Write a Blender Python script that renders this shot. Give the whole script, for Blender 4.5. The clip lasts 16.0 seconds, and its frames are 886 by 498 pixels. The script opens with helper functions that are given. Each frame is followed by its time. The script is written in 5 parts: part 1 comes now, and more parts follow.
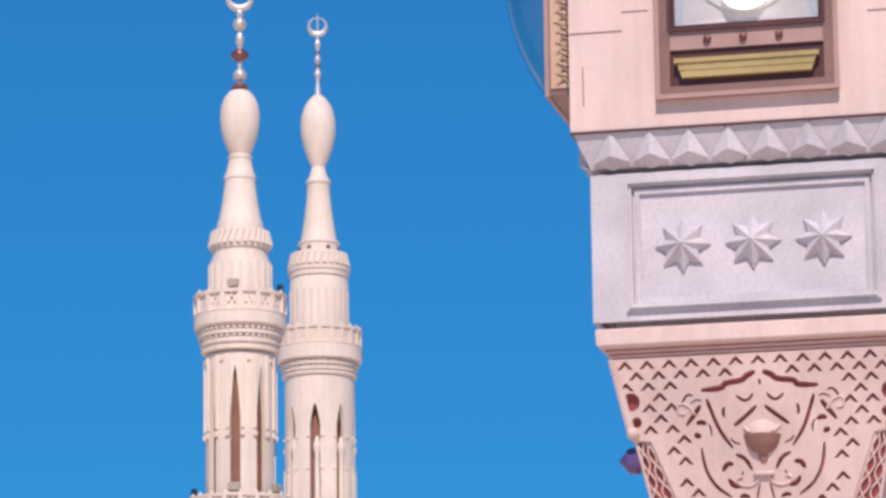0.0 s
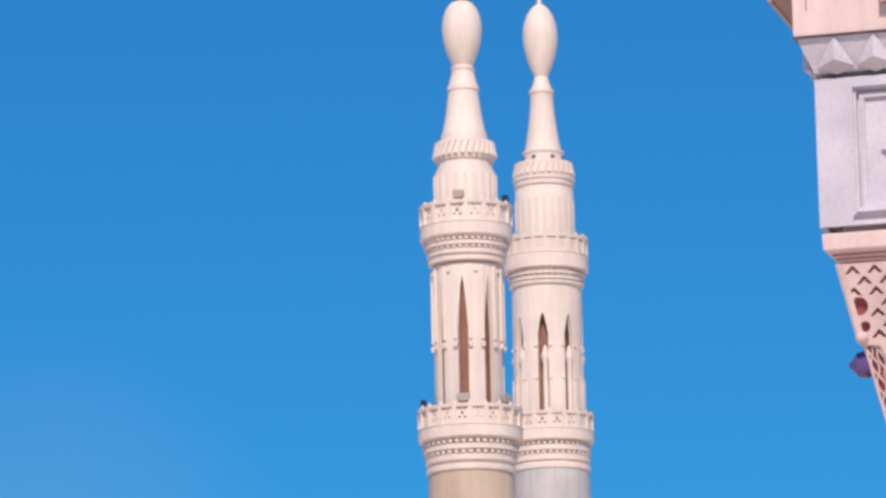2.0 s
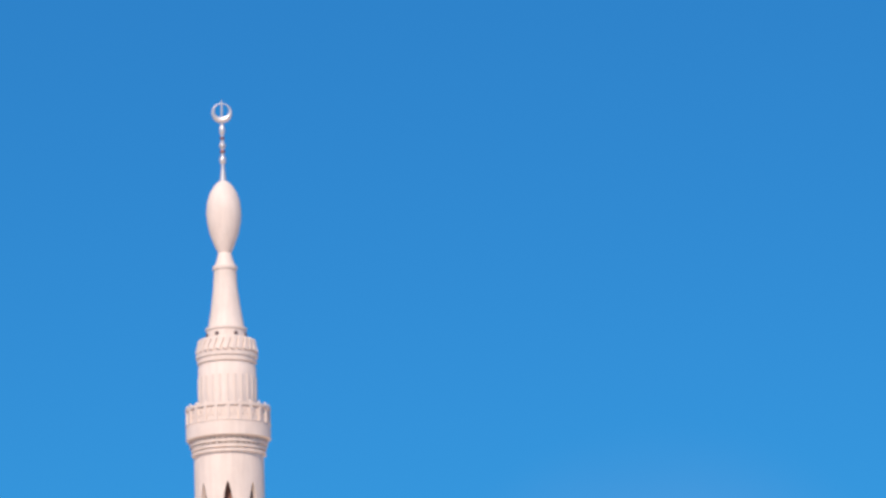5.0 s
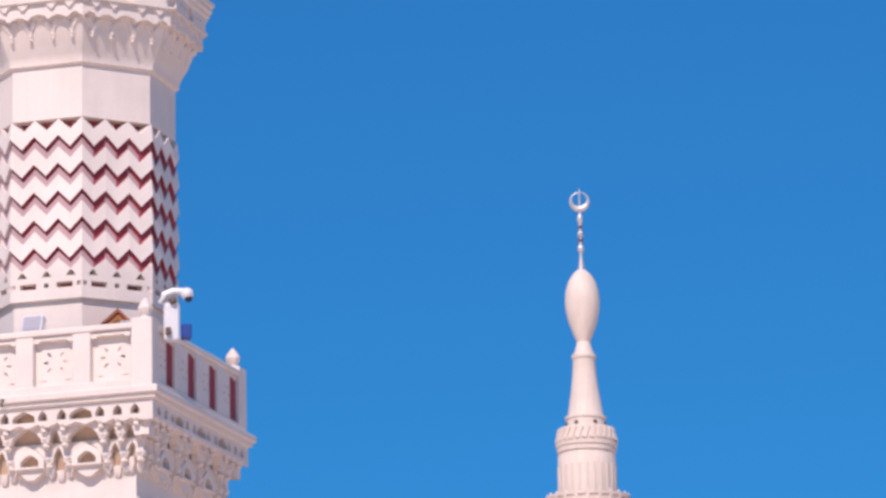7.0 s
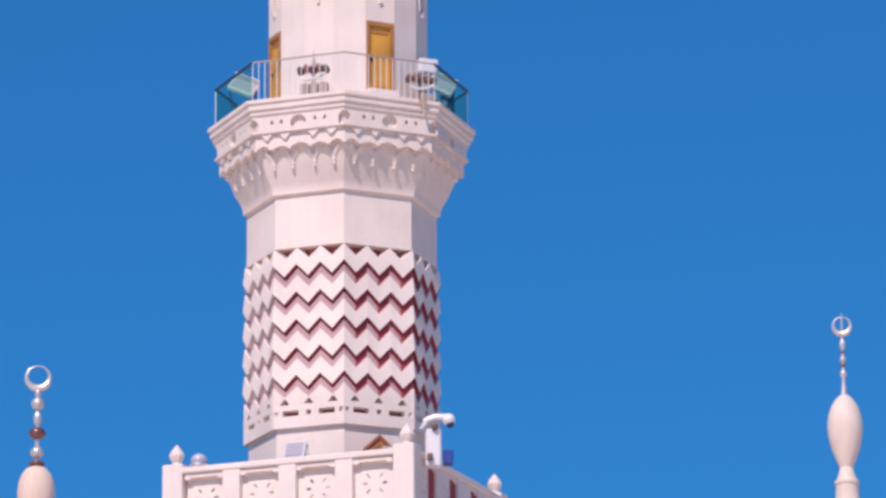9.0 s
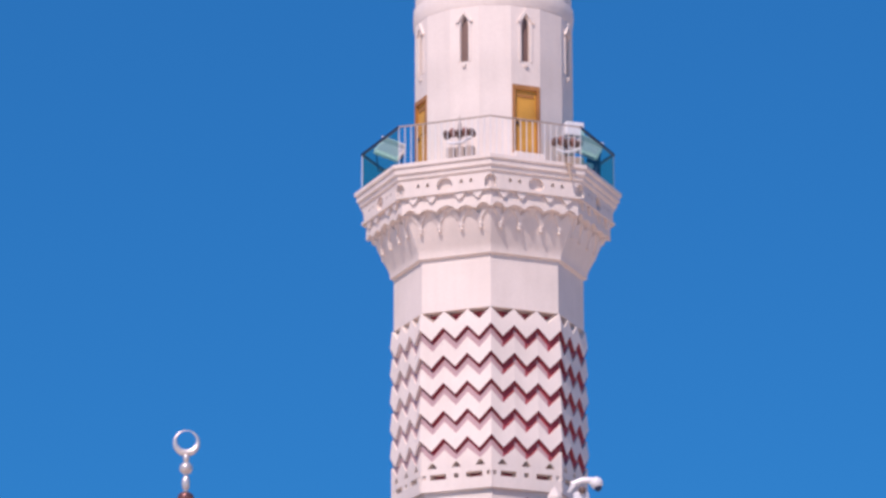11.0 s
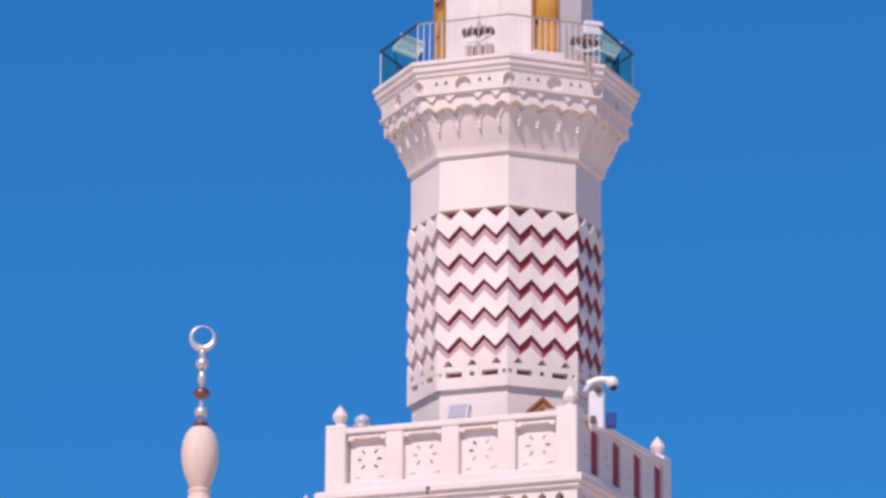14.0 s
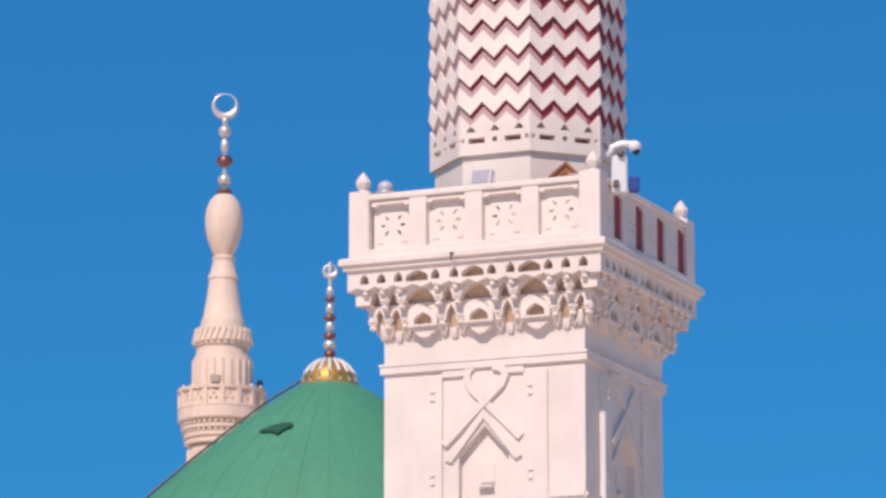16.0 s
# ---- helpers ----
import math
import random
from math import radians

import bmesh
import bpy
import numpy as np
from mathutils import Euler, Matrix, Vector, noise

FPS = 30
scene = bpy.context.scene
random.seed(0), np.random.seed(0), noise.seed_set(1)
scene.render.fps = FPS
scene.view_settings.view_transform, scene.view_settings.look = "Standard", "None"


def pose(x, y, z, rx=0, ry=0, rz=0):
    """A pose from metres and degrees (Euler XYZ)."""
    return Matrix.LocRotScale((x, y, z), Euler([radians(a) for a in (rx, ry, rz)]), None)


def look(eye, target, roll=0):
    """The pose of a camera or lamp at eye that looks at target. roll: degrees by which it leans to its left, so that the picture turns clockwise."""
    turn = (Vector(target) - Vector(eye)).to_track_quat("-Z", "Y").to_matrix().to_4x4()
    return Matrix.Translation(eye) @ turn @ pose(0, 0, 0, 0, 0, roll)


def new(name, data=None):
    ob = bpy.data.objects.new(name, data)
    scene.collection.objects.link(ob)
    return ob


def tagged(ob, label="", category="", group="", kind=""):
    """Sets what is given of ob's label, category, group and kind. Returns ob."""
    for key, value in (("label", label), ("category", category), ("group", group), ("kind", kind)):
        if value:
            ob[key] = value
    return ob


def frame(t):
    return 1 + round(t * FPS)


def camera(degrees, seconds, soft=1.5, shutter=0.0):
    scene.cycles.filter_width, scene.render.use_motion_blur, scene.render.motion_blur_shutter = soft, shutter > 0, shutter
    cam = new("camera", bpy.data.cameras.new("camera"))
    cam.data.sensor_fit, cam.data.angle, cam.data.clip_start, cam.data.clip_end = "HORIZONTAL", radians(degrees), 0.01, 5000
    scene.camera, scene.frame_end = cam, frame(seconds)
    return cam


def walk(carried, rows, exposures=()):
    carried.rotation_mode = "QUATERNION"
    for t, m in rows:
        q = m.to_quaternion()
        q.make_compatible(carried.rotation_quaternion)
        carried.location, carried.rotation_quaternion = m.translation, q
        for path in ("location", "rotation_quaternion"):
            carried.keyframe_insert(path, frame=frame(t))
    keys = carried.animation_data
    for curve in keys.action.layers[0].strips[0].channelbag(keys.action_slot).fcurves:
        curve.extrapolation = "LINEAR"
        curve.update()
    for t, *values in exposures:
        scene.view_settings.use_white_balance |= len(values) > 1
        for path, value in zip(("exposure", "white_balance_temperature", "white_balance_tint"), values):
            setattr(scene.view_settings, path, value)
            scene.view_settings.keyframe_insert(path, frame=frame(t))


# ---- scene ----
cam = camera(11.934, 16.0, soft=3.0)
EYE = (0.0, 0.0, 1.6)
# seconds, yaw, pitch, roll: the camera turns where it stands
TURNS = [
    (0.0, -21.6221, 12.1256, -0.7086),
    (0.5, -20.9851, 11.7604, -0.8445),
    (1.0, -20.2668, 11.3628, -0.9018),
    (1.5, -19.4610, 11.0536, -1.0557),
    (2.0, -18.4947, 10.9517, -1.1853),
    (2.5, -17.3272, 11.0847, -1.2428),
    (3.0, -15.9542, 11.3486, -1.3194),
    (3.5, -14.4619, 11.7168, -1.3059),
    (4.0, -12.9433, 12.0424, -1.3315),
    (4.5, -11.4500, 12.2490, -1.9019),
    (5.0, -9.9661, 12.4925, -1.8742),
    (5.2, -9.3804, 12.5972, -1.8234),
    (7.3, -4.4577, 14.0437, -1.1261),
    (7.5, -4.0988, 14.2000, -1.0859),
    (8.0, -3.2236, 14.6596, -0.9015),
    (8.5, -2.3177, 15.1168, -0.7062),
    (9.0, -1.4047, 15.5655, -0.4370),
    (9.5, -0.5369, 15.9021, -0.1482),
    (10.0, 0.1544, 16.1239, -0.1054),
    (10.2, 0.3812, 16.1974, -0.1943),
    (12.3, 0.9434, 16.5865, 0.1034),
    (12.5, 0.9215, 16.5274, 0.2389),
    (13.0, 0.8837, 16.2134, 0.4140),
    (13.5, 0.8694, 15.7299, 0.5624),
    (14.0, 0.8935, 15.0533, 0.4707),
    (14.5, 0.9720, 14.2242, 0.4094),
    (15.0, 1.0462, 13.3423, 0.3216),
    (15.5, 1.1097, 12.5153, 0.1402),
    (16.0, 1.1944, 11.8856, 0.0288),
]
walk(cam, [(t, pose(*EYE, 90 + pitch, 0, yaw) @ pose(0, 0, 0, 0, 0, roll)) for t, yaw, pitch, roll in TURNS],
     exposures=((0.0, 0.0, 7200, 14), (2.5, 0.05, 7220, 14), (4.5, 0.12, 7250, 13), (5.2, 0.10, 7250, 14), (7.3, 0.0, 7080, 21), (9.0, -0.06, 7000, 23), (14.5, -0.08, 6950, 25), (16.0, -0.07, 7400, 15)))

# ---- world and sun ----
SUN_FROM = Vector((-0.37, -0.929, 0.0)).normalized()
SUN_EL = radians(47)
world = bpy.data.worlds.new("sky")
scene.world = world
world.use_nodes = True
wn, wl = world.node_tree.nodes, world.node_tree.links
wn.clear()
sky = wn.new("ShaderNodeTexSky")
sky.sky_type = "NISHITA"
sky.sun_disc = False
sky.sun_elevation = SUN_EL
sky.sun_rotation = math.atan2(SUN_FROM.x, SUN_FROM.y)
sky.air_density, sky.dust_density, sky.ozone_density = 1.0, 0.3, 3.0
tint = wn.new("ShaderNodeMix")
tint.data_type, tint.blend_type = "RGBA", "MULTIPLY"
tint.inputs[0].default_value = 1.0
tint.inputs[7].default_value = (0.05, 0.56, 0.97, 1)
bg = wn.new("ShaderNodeBackground")
bg.inputs["Strength"].default_value = 0.11
wout = wn.new("ShaderNodeOutputWorld")
wl.new(sky.outputs[0], tint.inputs[6])
# a thin veil of cloud low beside the lone minaret
where = wn.new("ShaderNodeTexCoord")
dot = wn.new("ShaderNodeVectorMath")
dot.operation = "DOT_PRODUCT"
dot.inputs[1].default_value = (math.sin(radians(12.8)) * math.cos(radians(6.3)), math.cos(radians(12.8)) * math.cos(radians(6.3)), math.sin(radians(6.3)))
veil = wn.new("ShaderNodeMapRange")
veil.interpolation_type = "SMOOTHSTEP"
veil.inputs["From Min"].default_value, veil.inputs["From Max"].default_value = math.cos(radians(3.9)), 1.0
veil.inputs["To Max"].default_value = 0.5
puff = wn.new("ShaderNodeTexNoise")
puff.inputs["Scale"].default_value, puff.inputs["Detail"].default_value = 9.0, 4.0
part_of = wn.new("ShaderNodeMath")
part_of.operation = "MULTIPLY"
cloud = wn.new("ShaderNodeMix")
cloud.data_type = "RGBA"
cloud.inputs[7].default_value = (1.6, 3.4, 6.6, 1)
wl.new(where.outputs["Generated"], dot.inputs[0])
wl.new(where.outputs["Generated"], puff.inputs["Vector"])
wl.new(dot.outputs["Value"], veil.inputs["Value"])
wl.new(veil.outputs["Result"], part_of.inputs[0])
wl.new(puff.outputs["Fac"], part_of.inputs[1])
wl.new(part_of.outputs[0], cloud.inputs[0])
even = wn.new("ShaderNodeMix")
even.data_type = "RGBA"
even.inputs[0].default_value = 0.35
even.inputs[7].default_value = (0.16, 2.12, 5.9, 1)
wl.new(tint.outputs[2], even.inputs[6])
wl.new(even.outputs[2], cloud.inputs[6])
wl.new(cloud.outputs[2], bg.inputs["Color"])
wl.new(bg.outputs[0], wout.inputs["Surface"])

sun = new("sun", bpy.data.lights.new("sun", "SUN"))
sun.data.energy = 4.0
sun.data.angle = radians(0.6)
sun.data.color = (1.0, 0.92, 0.86)
sun.matrix_world = look(SUN_FROM * 100 * math.cos(SUN_EL) + Vector((0, 0, 100 * math.sin(SUN_EL))), (0, 0, 0))


# ---- materials ----
def mat(name, color, rough=0.6, metal=0.0, vary=0.12, scale=1.0, bump=0.15, dark=None, streak=0.0, spots=0.0):
    """A surface with a coarse and a fine variation of its colour, relief, and rain streaks where asked."""
    m = bpy.data.materials.new(name)
    m.use_nodes = True
    n, l = m.node_tree.nodes, m.node_tree.links
    b = n["Principled BSDF"]
    b.inputs["Roughness"].default_value = rough
    b.inputs["Metallic"].default_value = metal
    geo = n.new("ShaderNodeTexCoord")
    coarse = n.new("ShaderNodeTexNoise")
    coarse.inputs["Scale"].default_value = 0.6 * scale
    coarse.inputs["Detail"].default_value = 6
    fine = n.new("ShaderNodeTexNoise")
    fine.inputs["Scale"].default_value = 14 * scale
    fine.inputs["Detail"].default_value = 4
    l.new(geo.outputs["Object"], coarse.inputs["Vector"])
    l.new(geo.outputs["Object"], fine.inputs["Vector"])
    low = dark or tuple(c * (1 - 2.2 * vary) for c in color)
    ramp = n.new("ShaderNodeValToRGB")
    ramp.color_ramp.elements[0].position, ramp.color_ramp.elements[1].position = 0.32, 0.62
    ramp.color_ramp.elements[0].color = (*low, 1)
    ramp.color_ramp.elements[1].color = (*color, 1)
    l.new(coarse.outputs["Fac"], ramp.inputs["Fac"])
    mix = n.new("ShaderNodeMix")
    mix.data_type, mix.blend_type = "RGBA", "MULTIPLY"
    mix.inputs[0].default_value = min(1.0, vary * 3 + spots)
    grain = n.new("ShaderNodeValToRGB")
    grain.color_ramp.elements[0].position, grain.color_ramp.elements[1].position = 0.35, 0.6
    grain.color_ramp.elements[0].color = (0.72, 0.70, 0.69, 1)
    grain.color_ramp.elements[1].color = (1, 1, 1, 1)
    l.new(fine.outputs["Fac"], grain.inputs["Fac"])
    l.new(ramp.outputs["Color"], mix.inputs[6])
    l.new(grain.outputs["Color"], mix.inputs[7])
    last = mix.outputs[2]
    if streak:
        mp = n.new("ShaderNodeMapping")
        mp.inputs["Scale"].default_value = (3.0 * scale, 3.0 * scale, 0.25 * scale)
        st = n.new("ShaderNodeTexNoise")
        st.inputs["Scale"].default_value = 1.6
        st.inputs["Detail"].default_value = 5
        l.new(geo.outputs["Object"], mp.inputs["Vector"])
        l.new(mp.outputs["Vector"], st.inputs["Vector"])
        sr = n.new("ShaderNodeValToRGB")
        sr.color_ramp.elements[0].position, sr.color_ramp.elements[1].position = 0.36, 0.58
        sr.color_ramp.elements[0].color = (0.70, 0.63, 0.58, 1)
        sr.color_ramp.elements[1].color = (1, 1, 1, 1)
        l.new(st.outputs["Fac"], sr.inputs["Fac"])
        mx = n.new("ShaderNodeMix")
        mx.data_type, mx.blend_type = "RGBA", "MULTIPLY"
        mx.inputs[0].default_value = streak
        l.new(last, mx.inputs[6])
        l.new(sr.outputs["Color"], mx.inputs[7])
        last = mx.outputs[2]
    l.new(last, b.inputs["Base Color"])
    if bump:
        bp = n.new("ShaderNodeBump")
        bp.inputs["Strength"].default_value = bump
        bp.inputs["Distance"].default_value = 0.02 / scale
        l.new(fine.outputs["Fac"], bp.inputs["Height"])
        l.new(bp.outputs["Normal"], b.inputs["Normal"])
    return m


WHITE = mat("white_painted_stone", (0.82, 0.715, 0.66), 0.7, vary=0.045, streak=0.09)
CREAM = mat("cream_cast_stone", (0.82, 0.68, 0.59), 0.65, vary=0.05, streak=0.2, scale=0.5)
SAND = mat("warm_sand_stone", (0.81, 0.62, 0.51), 0.65, vary=0.05, streak=0.2, scale=0.5)
TAN_SHADE = mat("tan_niche_shade", (0.62, 0.44, 0.32), 0.75, vary=0.1, streak=0.25)
TAN = mat("tan_cast_stone", (0.62, 0.47, 0.36), 0.7, vary=0.08, streak=0.3, scale=0.4)
GREY_SHAFT = mat("pale_grey_stone", (0.58, 0.54, 0.52), 0.7, vary=0.08, streak=0.3, scale=0.4)
MAROON = mat("maroon_brick_and_shade", (0.39, 0.05, 0.07), 0.75, vary=0.12)
ROSE = mat("rose_grey_band", (0.50, 0.33, 0.35), 0.75, vary=0.06)
PINK = mat("pink_cast_stone", (0.79, 0.59, 0.55), 0.6, vary=0.05, streak=0.22, scale=3)
CARVED = mat("carved_pink_stone", (0.77, 0.56, 0.52), 0.65, vary=0.07, streak=0.2, scale=4, bump=0.3)
GREY_MARBLE = mat("grey_lilac_marble", (0.66, 0.60, 0.65), 0.45, vary=0.10, scale=4, spots=0.1)
BRONZE = mat("brown_bronze", (0.34, 0.18, 0.145), 0.4, metal=0.5, vary=0.1, scale=6)
BRASS = mat("dull_brass", (0.55, 0.40, 0.17), 0.4, metal=0.25, vary=0.1, scale=4)
COPPER = mat("reddish_metal", (0.30, 0.13, 0.12), 0.35, metal=0.6, vary=0.1)
SILVER = mat("pale_metal", (0.72, 0.66, 0.64), 0.35, metal=0.5, vary=0.08)
GREEN = mat("green_dome_paint", (0.06, 0.275, 0.165), 0.65, vary=0.02, scale=0.6, streak=0.22, dark=(0.055, 0.255, 0.15))
DARK_GREEN = mat("dark_green_patch", (0.015, 0.09, 0.05), 0.6, vary=0.15)
GILT = mat("gilt_panels", (0.58, 0.32, 0.07), 0.5, metal=0.6, vary=0.1, scale=3)
DOOR_WOOD = mat("orange_varnished_wood", (0.72, 0.36, 0.06), 0.45, vary=0.12, scale=2)
DOOR_DARK = mat("brown_wood_frame", (0.46, 0.20, 0.06), 0.5, vary=0.12, scale=2)
BLACK = mat("black_cable", (0.02, 0.02, 0.022), 0.5, vary=0.05)
DARK_STEEL = mat("dark_blue_steel", (0.03, 0.04, 0.09), 0.4, metal=0.5, vary=0.1)
BROWN_STEEL = mat("brown_housing", (0.16, 0.10, 0.09), 0.5, vary=0.12)
WHITE_METAL = mat("white_enamel", (0.78, 0.76, 0.78), 0.35, vary=0.04)
VIOLET = mat("violet_sky_reflection", (0.13, 0.08, 0.24), 0.25, vary=0.1, scale=6)
OLIVE = mat("olive_housing", (0.24, 0.24, 0.13), 0.6, vary=0.2, scale=8)
BLUE = mat("blue_plastic", (0.03, 0.07, 0.30), 0.4, vary=0.06)
GILT_STONE = mat("gilt_tan_carving", (0.62, 0.42, 0.30), 0.5, vary=0.1, scale=6)
BROWN_CUP = mat("brown_stone_cup", (0.36, 0.17, 0.14), 0.5, vary=0.1, scale=6)
PALE_GLASS = mat("frosted_glass", (0.47, 0.48, 0.58), 0.25, vary=0.05)
RED_ROOF = mat("red_brown_wood", (0.42, 0.13, 0.06), 0.5, vary=0.12, scale=2)
RED_WOOD = mat("reddish_wood", (0.50, 0.17, 0.07), 0.5, vary=0.12, scale=2)
RED_SHADE = mat("dark_red_groove_shade", (0.40, 0.085, 0.08), 0.7, vary=0.1, scale=5)
BROWN_SHADE = mat("red_brown_opening_shade", (0.30, 0.13, 0.09), 0.7, vary=0.1)
DARK_RED = mat("dark_red_lacquer", (0.10, 0.03, 0.03), 0.4, vary=0.1, scale=6)
GREY_LENS = mat("grey_lens", (0.42, 0.40, 0.46), 0.3, vary=0.06)
FADED_BROWN = mat("faded_brown_housing", (0.46, 0.36, 0.31), 0.5, vary=0.1)
BROWN_PANE = mat("brown_shutter", (0.20, 0.12, 0.10), 0.5, vary=0.1)
PAVING = mat("pale_marble_paving", (0.85, 0.65, 0.50), 0.35, vary=0.06, scale=0.4)
GLASS_MAT = bpy.data.materials.new("clear_glass")
GLASS_MAT.use_nodes = True
gn, gl_ = GLASS_MAT.node_tree.nodes, GLASS_MAT.node_tree.links
gn.remove(gn["Principled BSDF"])
g_clear, g_shine, g_mix = gn.new("ShaderNodeBsdfTransparent"), gn.new("ShaderNodeBsdfGlossy"), gn.new("ShaderNodeMixShader")
g_clear.inputs["Color"].default_value = (0.84, 0.90, 0.92, 1)
g_shine.inputs["Roughness"].default_value = 0.08
g_mix.inputs[0].default_value = 0.26
gl_.new(g_clear.outputs[0], g_mix.inputs[1])
gl_.new(g_shine.outputs[0], g_mix.inputs[2])
gl_.new(g_mix.outputs[0], gn["Material Output"].inputs["Surface"])


def tinted(name, color):
    """A copy of the clear glass with its own tint and little shine."""
    m = GLASS_MAT.copy()
    m.name = name
    for node in m.node_tree.nodes:
        if node.bl_idname == "ShaderNodeBsdfTransparent":
            node.inputs["Color"].default_value = (*color, 1)
        elif node.bl_idname == "ShaderNodeMixShader":
            node.inputs[0].default_value = 0.10
    return m


TEAL_GLASS = tinted("teal_glass", (0.74, 0.95, 0.88))
WHITE_GLOW = bpy.data.materials.new("white_glow")
WHITE_GLOW.use_nodes = True
lb = WHITE_GLOW.node_tree.nodes["Principled BSDF"]
lb.inputs["Base Color"].default_value = (0.9, 0.9, 0.9, 1)
lb.inputs["Emission Color"].default_value = (1, 0.98, 0.95, 1)
lb.inputs["Emission Strength"].default_value = 2.0


# ---- mesh helpers ----
def mesh_of(name, bm, material, sharp=32):
    bmesh.ops.recalc_face_normals(bm, faces=bm.faces[:])
    me = bpy.data.meshes.new(name)
    bm.to_mesh(me)
    bm.free()
    me.materials.append(material)
    for p in me.polygons:
        p.use_smooth = True
    me.set_sharp_from_angle(angle=radians(sharp))
    return me


def part(name, bm, material, parent, label="", at=None):
    me = bm if isinstance(bm, bpy.types.Mesh) else mesh_of(name, bm, material)
    ob = new(name, me)
    ob.parent = parent
    if at is not None:
        ob.matrix_basis = at
    if label:
        tagged(ob, label)
    return ob


def thing(name, m, label, category, group="", kind=""):
    ob = new(name)
    ob.matrix_basis = m
    return tagged(ob, label, category, group, kind)


def lathe(profile, n=32, phase=0.0, bm=None, cap=True):
    """A turned body from (radius, height) pairs, listed from the bottom up."""
    bm = bm or bmesh.new()
    rings = []
    for r, z in profile:
        rings.append([bm.verts.new((r * math.cos(phase + 2 * math.pi * i / n), r * math.sin(phase + 2 * math.pi * i / n), z)) for i in range(n)])
    for a, b in zip(rings, rings[1:]):
        for i in range(n):
            j = (i + 1) % n
            bm.faces.new((a[i], a[j], b[j], b[i]))
    if cap:
        bm.faces.new(rings[0][::-1])
        bm.faces.new(rings[-1])
    return bm


def box(bm, c, s, m=None, bevel=0.0):
    tmp = bmesh.new()
    bmesh.ops.create_cube(tmp, size=1)
    bmesh.ops.scale(tmp, vec=s, verts=tmp.verts)
    if bevel:
        bmesh.ops.bevel(tmp, geom=tmp.edges[:], offset=bevel, segments=1, affect="EDGES")
    t = Matrix.Translation(c)
    bmesh.ops.transform(tmp, matrix=(m @ t) if m is not None else t, verts=tmp.verts)
    vs = [bm.verts.new(v.co) for v in tmp.verts]
    tmp.verts.index_update()
    for f in tmp.faces:
        bm.faces.new([vs[v.index] for v in f.verts])
    tmp.free()
    return bm


def add(bm, other, m=None):
    """Joins another bmesh into bm."""
    other.verts.index_update()
    vs = [bm.verts.new((m @ v.co) if m is not None else v.co) for v in other.verts]
    for f in other.faces:
        bm.faces.new([vs[v.index] for v in f.verts])
    other.free()
    return bm


def plate(outer, holes=(), y0=0.0, y1=0.1, bm=None):
    """A plate in the xz plane with holes that go through it, from y0 (front) back to y1."""
    bm = bm or bmesh.new()
    tmp = bmesh.new()
    loops = []
    for loop in (outer, *holes):
        vs = [tmp.verts.new((x, y0, z)) for x, z in loop]
        loops.append(vs)
        for a, b in zip(vs, vs[1:] + vs[:1]):
            tmp.edges.new((a, b))
    bmesh.ops.triangle_fill(tmp, use_beauty=True, edges=tmp.edges[:])
    tmp.verts.index_update()
    tmp.faces.ensure_lookup_table()
    front = [bm.verts.new(v.co) for v in tmp.verts]
    back = [bm.verts.new((v.co.x, y1, v.co.z)) for v in tmp.verts]
    for f in tmp.faces:
        ids = [v.index for v in f.verts]
        bm.faces.new([front[i] for i in ids])
        bm.faces.new([back[i] for i in reversed(ids)])
    for vs in loops:
        ids = [v.index for v in vs]
        for i, j in zip(ids, ids[1:] + ids[:1]):
            bm.faces.new((front[i], front[j], back[j], back[i]))
    tmp.free()
    return bm


def rect(x0, x1, z0, z1):
    return [(x0, z0), (x1, z0), (x1, z1), (x0, z1)]


def arch(cx, w, z0, zs, za, n=4):
    """A pointed arch from its foot z0 over the springing zs to the apex za."""
    pts = [(cx - w, z0), (cx + w, z0)]
    for i in range(n + 1):
        k = i / n
        pts.append((cx + w * (1 - k ** 1.7), zs + (za - zs) * k))
    for i in range(n - 1, -1, -1):
        k = i / n
        pts.append((cx - w * (1 - k ** 1.7), zs + (za - zs) * k))
    return pts


def scalloped(x0, x1, z0, z1, arches, y0, y1, bm=None):
    """A hanging strip whose lower edge is cut by pointed arches (centre, half width, rise)."""
    outline = [(x0, z0)]
    for cx, w, rise in arches:
        for k in (0, 0.35, 0.7, 0.9):
            outline.append((cx - w * (1 - k ** 2.2), z0 + rise * k))
        outline.append((cx, z0 + rise))
        for k in (0.9, 0.7, 0.35, 0):
            outline.append((cx + w * (1 - k ** 2.2), z0 + rise * k))
    outline += [(x1, z0), (x1, z1), (x0, z1)]
    return plate(outline, (), y0, y1, bm)


def tube(points, r, bm=None, n=6, closed=False):
    bm = bm or bmesh.new()
    pts = [Vector(p) for p in points]
    rings = []
    for i, p in enumerate(pts):
        a = pts[i - 1] if i or closed else p
        b = pts[(i + 1) % len(pts)] if i < len(pts) - 1 or closed else p
        d = (b - a).normalized()
        u = d.cross(Vector((0, 0, 1)) if abs(d.z) < 0.9 else Vector((0, 1, 0))).normalized()
        v = d.cross(u)
        rings.append([bm.verts.new(p + r * (math.cos(2 * math.pi * k / n) * u + math.sin(2 * math.pi * k / n) * v)) for k in range(n)])
    pairs = list(zip(rings, rings[1:])) + ([(rings[-1], rings[0])] if closed else [])
    for a, b in pairs:
        for k in range(n):
            bm.faces.new((a[k], a[(k + 1) % n], b[(k + 1) % n], b[k]))
    if not closed:
        bm.faces.new(rings[0][::-1])
        bm.faces.new(rings[-1])
    return bm


